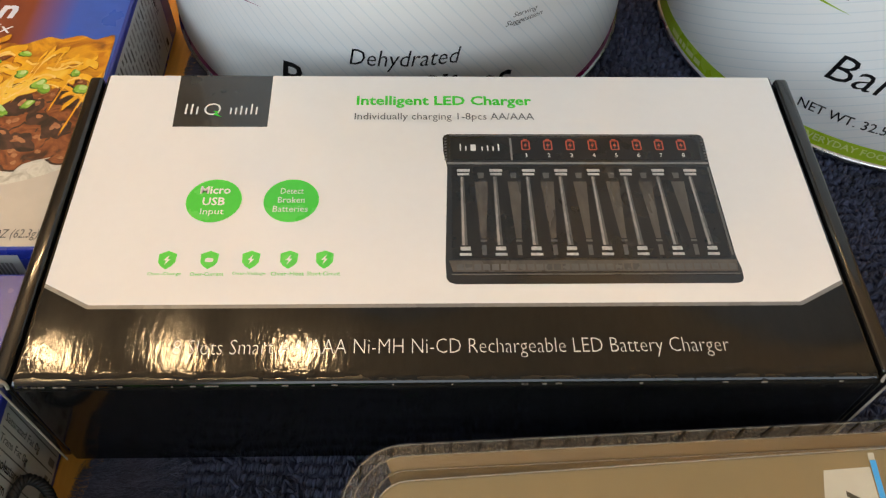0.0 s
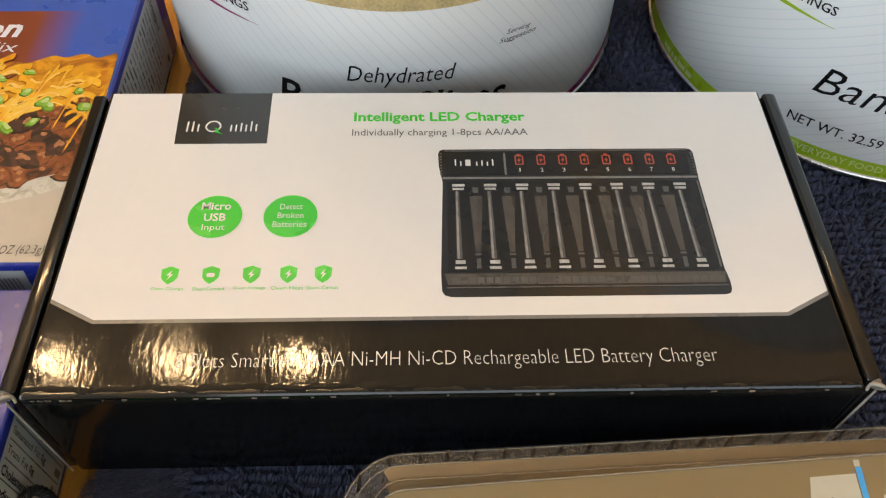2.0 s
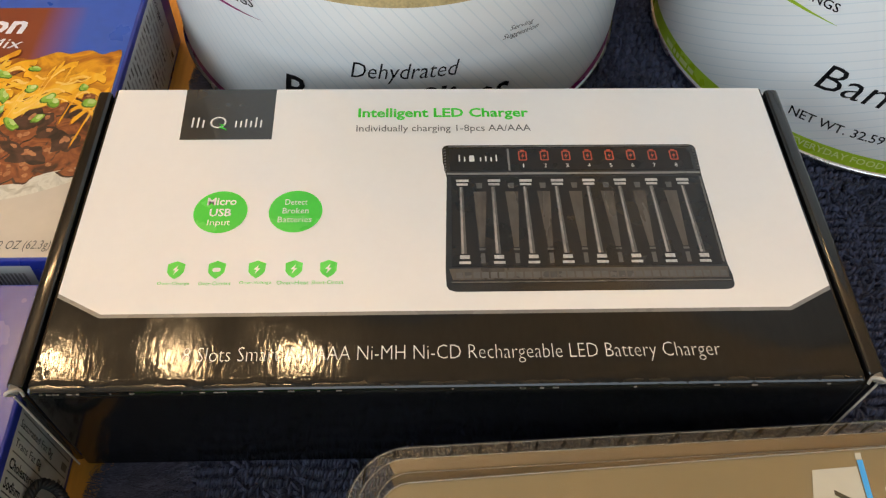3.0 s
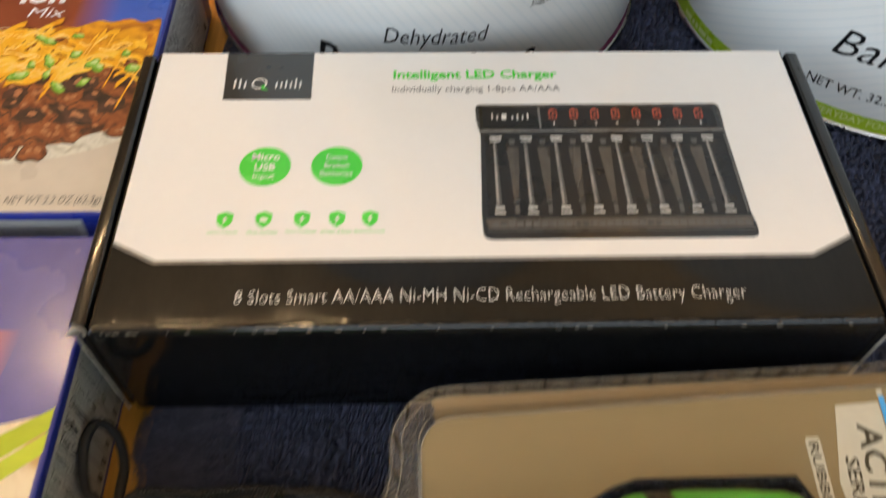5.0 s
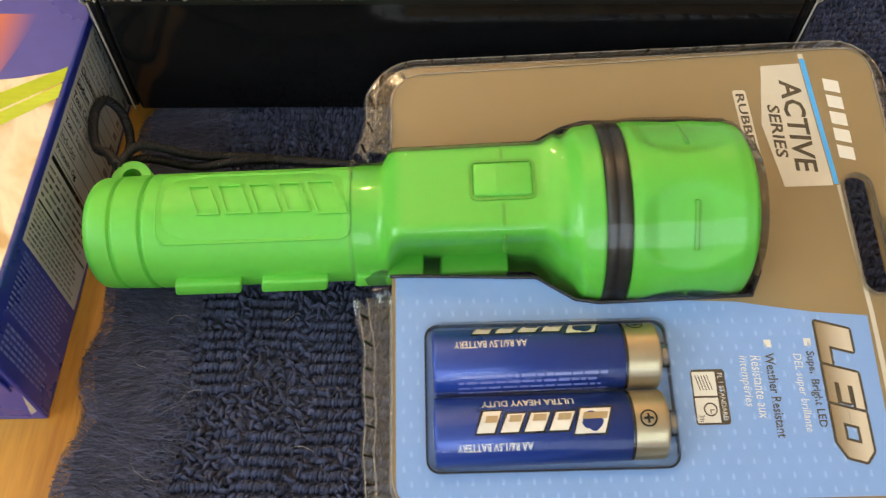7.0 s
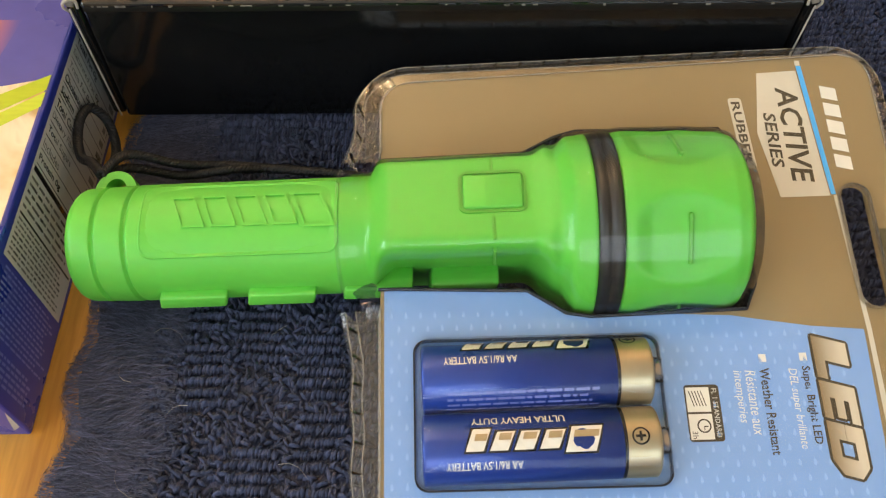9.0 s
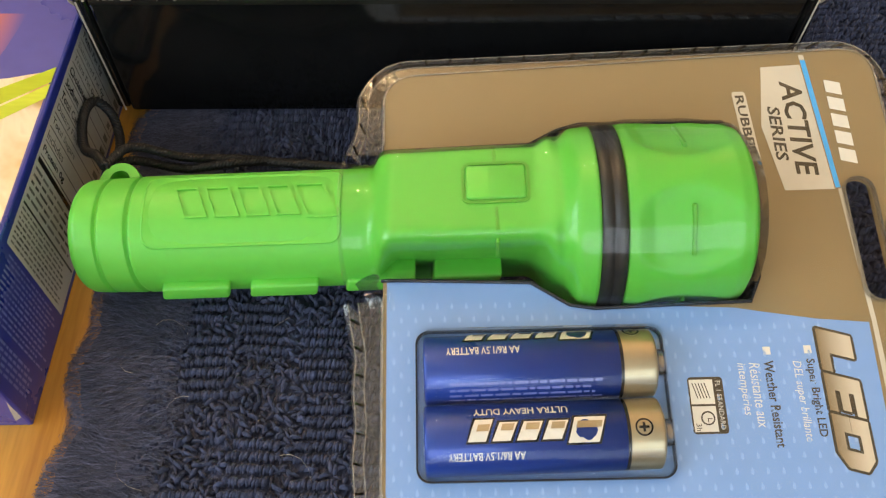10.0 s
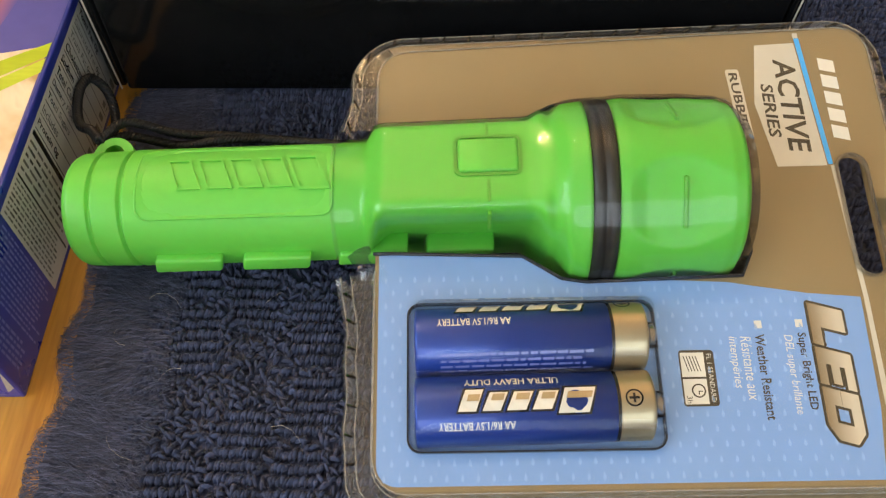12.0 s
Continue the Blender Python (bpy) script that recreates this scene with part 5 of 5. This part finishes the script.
    bmesh.ops.delete(flange, geom=[v for v in flange.verts if not v.link_faces], context="VERTS")
    part("backing_card", flange, CARD_BROWN, t)
    for j, pts in enumerate(fixed):
        rows.append([bm.verts.new((x, y, zz)) for i, (x, y, zz) in enumerate(pts)])
    for a, b in zip(rows[:-1], rows[1:-1]):
        for i in range(m):
            if not gap(a[i].co) and not gap(a[(i + 1) % m].co):
                bm.faces.new((a[i], a[(i + 1) % m], b[(i + 1) % m], b[i]))
    bmesh.ops.delete(bm, geom=[v for v in bm.verts if not v.link_faces], context="VERTS")
    ribs = []
    for i in range(0, m, 6):
        a, b = Vector(fixed[2][i]), Vector(fixed[3][i])
        if not gap(a):
            lo, hi = 0.06 + 0.1 * rnd.random(), 0.8 + 0.15 * rnd.random()
            ribs.append(tube([a.lerp(b, lo) + Vector((0, 0, 0.2)), a.lerp(b, 0.45) + Vector((0, 0, 0.5)), a.lerp(b, hi) + Vector((0, 0, 0.2))], 0.24 + 0.1 * rnd.random(), 5))
    part("rim_ribs", join(*ribs), RIB, t, "short ribs moulded into the rim", kind="stuff")
    # thin pale tubes paint the bright lines of light along the folds
    for line, high in ((fixed[2], 0.05), (fixed[3], 0.1), (fixed[5], 0.0), (fixed[6], 0.05)):
        runs, run = [], []
        for p in line + line[:1]:
            if gap(p):
                runs, run = runs + [run], []
            else:
                run.append(Vector(p) + Vector((0, 0, high)))
        part("rim_gleam", join(*[tube(r, 0.14, 5) for r in runs + [run] if len(r) > 2]), FOLD_GLEAM, t, smooth=True).visible_shadow = False
    part("rim", bm, CLEAR_RIM, t, "ribbed clear plastic rim").visible_shadow = False
    part("sheet", poly(outline(-1.0, 6.4), 1.3), CLEAR, t).visible_shadow = False
    # battery bubble
    b0, b1 = C(80.3, -107.2), C(129.6, -78.6)
    low_o, high = rrect(b0[0], b1[0], b0[1], b1[1], 2.5, 5), rrect(b0[0] + 1.2, b1[0] - 1.0, b0[1] + 0.8, b1[1] - 0.8, 2.2, 5)
    bm = bmesh.new()
    ro = [bm.verts.new((x, y, 1.4)) for x, y in low_o]
    rh = [bm.verts.new((x, y, 7.4)) for x, y in high]
    for i in range(len(ro)):
        bm.faces.new((ro[i], ro[(i + 1) % len(ro)], rh[(i + 1) % len(ro)], rh[i]))
    part("battery_bubble", bm, CLEAR, t).visible_shadow = False
    # dark ring stands for the shade at the foot of the battery bubble
    part("bubble_foot_shade", frame_ring(rrect(b0[0] - 0.35, b1[0] + 0.35, b0[1] - 0.35, b1[1] + 0.35, 2.7, 5), low_o, 0.2, 1.5), EDGE_SHADE, t)
    part("battery_tray", join(slab(b0[0], b1[0], b0[1], b1[1], -6.6, -6.2)), CLEAR, t)
    # the clear cover rises over each battery
    cover = bmesh.new()
    ends = (b0[0] + 1.2, b1[0] - 1.0)
    prof = []
    for i in range(49):
        y = -106.9 + 28.0 * i / 48
        d = min(abs(y + 99.9), abs(y + 86.2))
        prof.append((C(0, y)[1], 0.6 + math.sqrt(max(0.0, 7.4 ** 2 - d * d)) if d < 7.0 else 3.0))
    grid = [[cover.verts.new((ends[0] + (ends[1] - ends[0]) * k / 24, v, min(h, 7.6 if k not in (0, 24) else 6.6))) for v, h in prof] for k in range(25)]
    for ga, gb in zip(grid, grid[1:]):
        for i in range(48):
            cover.faces.new((ga[i], gb[i], gb[i + 1], ga[i + 1]))
    part("battery_cover", cover, CLEAR_BUBBLE, t, smooth=True).visible_shadow = False
    # crinkled walls where the shell was cut round the torch
    wr = random.Random(17)
    for y_far, y_near, s in ((-30.0, -38.6, 1), (-73.5, -67.4, -1)):
        wall = bmesh.new()
        grid = []
        for i in range(15):
            u = i / 14
            y = y_far + (y_near - y_far) * u
            xo = 70.4 - 3.4 * u * u
            rise = 1.2 + 5.2 * u ** 2.2
            grid.append([wall.verts.new((C(xo + 5.6 * k / 8 + 0.35 * (wr.random() - 0.5), 0)[0], C(0, y + 0.3 * (wr.random() - 0.5))[1], -1.0 + rise * math.sin(math.pi * 0.55 * k / 8) + 0.35 * (wr.random() - 0.5))) for k in range(9)])
        for ga, gb in zip(grid, grid[1:]):
            for k in range(8):
                wall.faces.new((ga[k], gb[k], gb[k + 1], ga[k + 1]))
        part("cut_wall", wall, CLEAR_BUBBLE, t, "crinkled clear plastic fold", smooth=True).visible_shadow = False
    # bubble over the torch
    bubble = [(k[0], k[1] + 0.7, k[2] + 0.7, k[3], 0) for k in smooth_steps(BODY, 58, 110.2, 40)] + [(k[0], k[1] + 0.9, k[2] + 0.9, 2, 0) for k in smooth_steps(HEAD, 115.6, 141.6, 24)] + [(143.4, 17, 17, 2, 0), (144.2, 10, 10, 2, 0)]
    bm = loft(bubble, 64, (-8, 188))
    m = t.matrix_world.inverted() @ pose(*[c * K for c in TORCH[:3]], *TORCH[3:])
    sc = Matrix.Scale(K, 4)
    bmesh.ops.transform(bm, matrix=sc.inverted() @ m @ sc, verts=bm.verts)
    part("torch_bubble", bm, CLEAR_BUBBLE, t, smooth=True).visible_shadow = False
    lip = loft([(57.5, 14.2, 14.2, 2.2, 0), (57.7, 14.1, 14.1, 2.2, 0), (57.95, 13.5, 13.5, 2.2, 0), (58.2, 13.2, 13.2, 2.2, 0)], 64, (-6, 186))
    bmesh.ops.transform(lip, matrix=sc.inverted() @ m @ sc, verts=lip.verts)
    part("bubble_lip", lip, CLEAR_RIM, t, smooth=True).visible_shadow = False


# near-black colour for the drawn shadow lines
EDGE_SHADE = mat("bubble_edge_shadow_line", (0.02, 0.022, 0.03), 0.15, vary=0.2)
blister_pack()


# ---- the two batteries ----
CELL_BLUE = mat("metallic_blue_sleeve", (0.02, 0.065, 0.36), 0.33, 0.35, vary=0.06, coat=0.4)
CELL_GOLD = mat("pale_gold_sleeve", (0.46, 0.38, 0.24), 0.33, 0.75, vary=0.1, scale=200)
CELL_STEEL = mat("steel_cap", (0.5, 0.5, 0.5), 0.25, 1.0)
R_CELL = 6.85


def on_cell(bm, turn, lift=0.06):
    r = R_CELL + lift
    return warp(bm, lambda x, y, z: (x, r * math.sin(y / R_CELL + turn), r * math.cos(y / R_CELL + turn)))


def battery(y, turn, label):
    u, v = C(81.6, y)
    m = pose(OX * K, OY * K, OZ * K, TILT_X, TILT_Y, 0) @ pose(u * K, v * K, 0.4 * K, 0, 0, 1.0)
    t = new("battery")
    t.empty_display_size = 0.01
    t.matrix_world = m
    tagged(t, label, "battery", "batteries in the blister pack")
    R = R_CELL
    part("sleeve", lathe([(R - 0.9, 0), (R - 0.15, 0.2), (R, 0.5), (R, 1.0), (R, 38.4)], 48, "X"), CELL_BLUE, t, smooth=True)
    part("gold_sleeve", lathe([(R, 38.9), (R, 39.0), (R, 39.4), (R, 44.4), (R, 45.1), (R - 0.12, 45.4), (R - 0.5, 45.62), (R - 0.9, 45.7), (R - 1.6, 45.7)], 48, "X"), CELL_GOLD, t, smooth=True)
    part("black_band", lathe([(R + 0.03, 38.3), (R + 0.03, 38.95)], 48, "X"), BLACK_INK, t)
    part("terminal", lathe([(5.2, 45.6), (5.1, 46.0), (2.8, 46.1), (2.7, 47.6), (2.3, 48.0)], 32, "X"), CELL_STEEL, t, smooth=True)

    def flip(bm):
        return warp(bm, lambda x, y, z: (39 - x, -y, z))

    def cell_mark(grow):
        return [[(x, y) for x, y in ((x0 - grow, y0 - grow), (x1 + grow, y0 - grow), (x1 + 1.6 + grow, y1 + grow), (x0 + 1.6 - grow, y1 + grow))] for x0, x1, y0, y1 in ((4.6, 10.4, -2.4, 2.4), (11.6, 15.2, -1.9, 1.6), (16.4, 20.0, -1.9, 1.6), (21.2, 24.6, -1.9, 1.6), (25.8, 29.2, -2.6, 1.6))]

    part("trade_mark_outline", on_cell(finer(flip(plates(cell_mark(0.42))), 0.8), turn, 0.09), BLACK_INK, t)
    part("trade_mark", on_cell(finer(flip(plates(cell_mark(0.0))), 0.8), turn, 0.13), CARD_WHITE, t)
    part("trade_mark_shade", on_cell(finer(flip(plates([[(p[0][0] + 0.6, -1.6), (p[1][0] - 0.5, -1.6), (p[1][0] - 0.1, -0.3), (p[0][0] + 1.0, -0.3)] for p in cell_mark(0.0)])), 0.8), turn, 0.17), CELL_GOLD, t)
    part("lettering", on_cell(finer(flip(lettering("AA R6/1.5V BATTERY", 20.0, 3.6, 34.5, 5.3, 0.01)), 1.2), turn, 0.09), CARD_WHITE, t)
    part("lettering", on_cell(finer(flip(lettering("ULTRA HEAVY DUTY", 11.5, -5.4, 29.5, -3.6, 0.02)), 1.2), turn, 0.09), CARD_WHITE, t)
    part("small_print", on_cell(finer(plates(lines(5, 36, -17.2, -10.4, 5, random.Random(3), 0.42)), 1.2), turn), SCRIPT_DIM, t)
    part("plus_sign", on_cell(finer(join(poly([(41.2, -0.9), (41.7, -0.9), (41.7, 0.9), (41.2, 0.9)]), poly([(40.5, -0.25), (42.4, -0.25), (42.4, 0.25), (40.5, 0.25)]), at(frame_ring(disc(41.45, 0, 1.7, n=24), disc(41.45, 0, 1.35, n=24), 0, 0.01), Matrix.Identity(4))), 1.0), turn), BLACK_INK, t)


battery(-99.8, radians(2), "blue and gold AA battery with its mark upward")
battery(-86.2, radians(56), "blue and gold AA battery turned on its side")


# ---- the navy rug ----
def rug():
    part("rug_backing", slab(9, 560, -330, 420, -6.6, -2.5, 1.5), YARN, None, "thick navy woven rug with a frayed edge", kind="structure")


rug()


def rug_pile(x0, x1, y0, y1, step_x, step_y, seed, name):
    """Short ribbed tufts in a chequer of blocks, every tuft a bent, tapering bump of yarn."""
    rng = np.random.default_rng(seed)
    xs, ys = np.meshgrid(np.arange(x0, x1, step_x), np.arange(y0, y1, step_y))
    xs, ys = xs.ravel(), ys.ravel()
    n = len(xs)
    # blocks of even ribs, 13 by 17, among looser, tangled loops
    wx, wy = xs + 2.2 * np.sin(ys / 11), ys + 1.5 * np.sin(xs / 13)
    bx, by = np.floor(wx / 13).astype(int), np.floor((wy + 9 * (np.floor(wx / 13) % 2)) / 17).astype(int)
    fx, fy = wx / 13 - bx, (wy + 9 * (bx % 2)) / 17 - by
    ribbed = (fx > 0.14) & (fx < 0.88) & ((bx * 7 + by * 5) % 4 != 0) & (fy < 0.9)
    loose = ~ribbed
    xs = xs + rng.normal(0, 1, n) * step_x * np.where(loose, 0.6, 0.22)
    ys = ys + rng.normal(0, 1, n) * step_y * np.where(loose, 0.3, 0.06) + 0.5 * np.sin(xs / 17) + 0.25 * np.sin(xs / 5.3)
    keep = ~((xs > 5) & (xs < 172) & (ys > 0) & (ys < 82))
    xs, ys, loose = xs[keep], ys[keep], loose[keep]
    n = len(xs)
    turn = np.where(loose, rng.choice([0.5, 1.2, 2.1, 2.7], n) + rng.normal(0, 0.4, n), 1.15 + rng.normal(0, 0.13, n))
    length = step_y * np.where(loose, 0.38 + rng.random(n) * 0.3, 0.43 + rng.random(n) * 0.06)
    width = step_x * (0.5 + rng.random(n) * 0.3)
    height = np.where(loose, 0.9 + rng.random(n) * 1.9, 1.7 + rng.random(n) * 0.9)
    sides = 5
    secs = np.array([(-1.0, 0.35, -0.1), (-0.5, 0.95, 0.75), (0.15, 1.0, 1.0), (0.7, 0.8, 0.62), (1.0, 0.3, -0.1)])
    verts = np.zeros((n, len(secs) * sides, 3))
    for k, (a, w, h) in enumerate(secs):
        for s in range(sides):
            ang = math.pi * s / (sides - 1)
            lx, ly = a * length, np.cos(ang) * w * width
            verts[:, k * sides + s, 0] = xs + lx * np.cos(turn) - ly * np.sin(turn)
            verts[:, k * sides + s, 1] = ys + lx * np.sin(turn) + ly * np.cos(turn)
            verts[:, k * sides + s, 2] = -2.4 + height * h * (0.35 + 0.65 * math.sin(ang))
    faces = []
    for k in range(len(secs) - 1):
        for s in range(sides - 1):
            faces.append((k * sides + s, k * sides + s + 1, (k + 1) * sides + s + 1, (k + 1) * sides + s))
    faces = np.array(faces)
    allf = (faces[None] + (np.arange(n) * len(secs) * sides)[:, None, None]).reshape(-1, 4)
    me = bpy.data.meshes.new(name)
    v = verts.reshape(-1, 3) * K
    me.vertices.add(len(v))
    me.vertices.foreach_set("co", v.ravel())
    me.loops.add(allf.size)
    me.loops.foreach_set("vertex_index", allf.ravel())
    me.polygons.add(len(allf))
    me.polygons.foreach_set("loop_start", np.arange(0, allf.size, 4))
    me.polygons.foreach_set("use_smooth", np.ones(len(allf), bool))
    me.update(calc_edges=True)
    me.materials.append(YARN)
    return tagged(new(name, me), "short navy yarn tufts in ribbed blocks", "rug", kind="stuff")


rug_pile(22, 240, -150, 90, 0.68, 2.7, 5, "rug_pile")
rug_pile(100, 420, 84, 330, 1.3, 2.9, 6, "far_rug_pile")


def fringe():
    """Fine loose fibres that lie matted across the rug's edge."""
    rng = random.Random(12)
    verts, faces = [], []

    def strand(x, y, z, n, a, bend, w, edge):
        k0 = len(verts)
        for j in range(5):
            u = j / 4
            px, py = x + n * u * math.cos(a + bend * u) * 0.8, y + n * u * math.sin(a + bend * u) * 0.8
            px = max(px, edge - 1.8 + rng.random())
            pz = z + 0.6 * math.sin(math.pi * u) - 1.6 * u * u
            ww = w * (1 - 0.6 * u)
            verts.extend([(px, py + ww, pz), (px, py, pz + ww * 1.3), (px, py - ww, pz)])
        for j in range(4):
            b = k0 + 3 * j
            faces.extend([(b, b + 1, b + 4, b + 3), (b + 1, b + 2, b + 5, b + 4)])

    for i in range(40000):
        y = -170 + 330 * rng.random()
        edge = 7.6 + 1.6 * math.sin(y / 9) + 1.2 * math.sin(y / 3.7 + 1) - 3.5 * max(0, (-y - 75) / 40)
        x = edge + rng.random() ** 1.2 * 23
        z = -1.9 + 2.0 * rng.random() * min(1, (x - edge) / 5 + 0.35)
        lock = 0.3 * math.sin(y / 2.3 + x / 9) + 0.35 * math.sin(y / 6.1 + x / 7)
        strand(x, y, z, 3 + 7 * rng.random(), math.pi + lock + rng.gauss(0, 0.24), rng.gauss(0, 0.5), 0.03 + 0.045 * rng.random(), edge)
    # loose fuzz that stands out of the pile
    for i in range(15000):
        x, y = 20 + 220 * rng.random(), -150 + 150 * rng.random()
        strand(x, y, -0.2 + 0.9 * rng.random(), 1.0 + 2.2 * rng.random(), rng.random() * 6.28, rng.gauss(0, 1.2), 0.028, -50)
    tagged(part("rug_fringe", (verts, faces), FUZZ, None, "frayed fluffy navy fibres at the rug edge", smooth=True, kind="stuff"), category="fringe")
    # a few pale hairs caught in the pile
    verts, faces = [], []
    for i in range(16):
        strand(14 + 80 * rng.random(), -125 + 70 * rng.random(), 1.0 + 0.5 * rng.random(), 4 + 8 * rng.random(), rng.random() * 6.28, rng.gauss(0, 0.8), 0.05, -50)
    tagged(part("lint", (verts, faces), PALE_HAIR, None, "pale stray hairs caught in the rug", smooth=True, kind="stuff"), category="lint")
    rim = []
    for i in range(401):
        y = -330 + 1.875 * i
        rim.append((7.6 + 1.6 * math.sin(y / 9) + 1.2 * math.sin(y / 3.7 + 1) - 3.5 * max(0, min(95, -y - 75) / 40) + 0.2 + rng.random() * 1.6, y))
    part("rug_edge_mat", poly([(28, -330)] + [(28, 420)] + rim[::-1], -6.5, -1.9), FUZZ, None, "matted navy rug edge", kind="structure")


fringe()
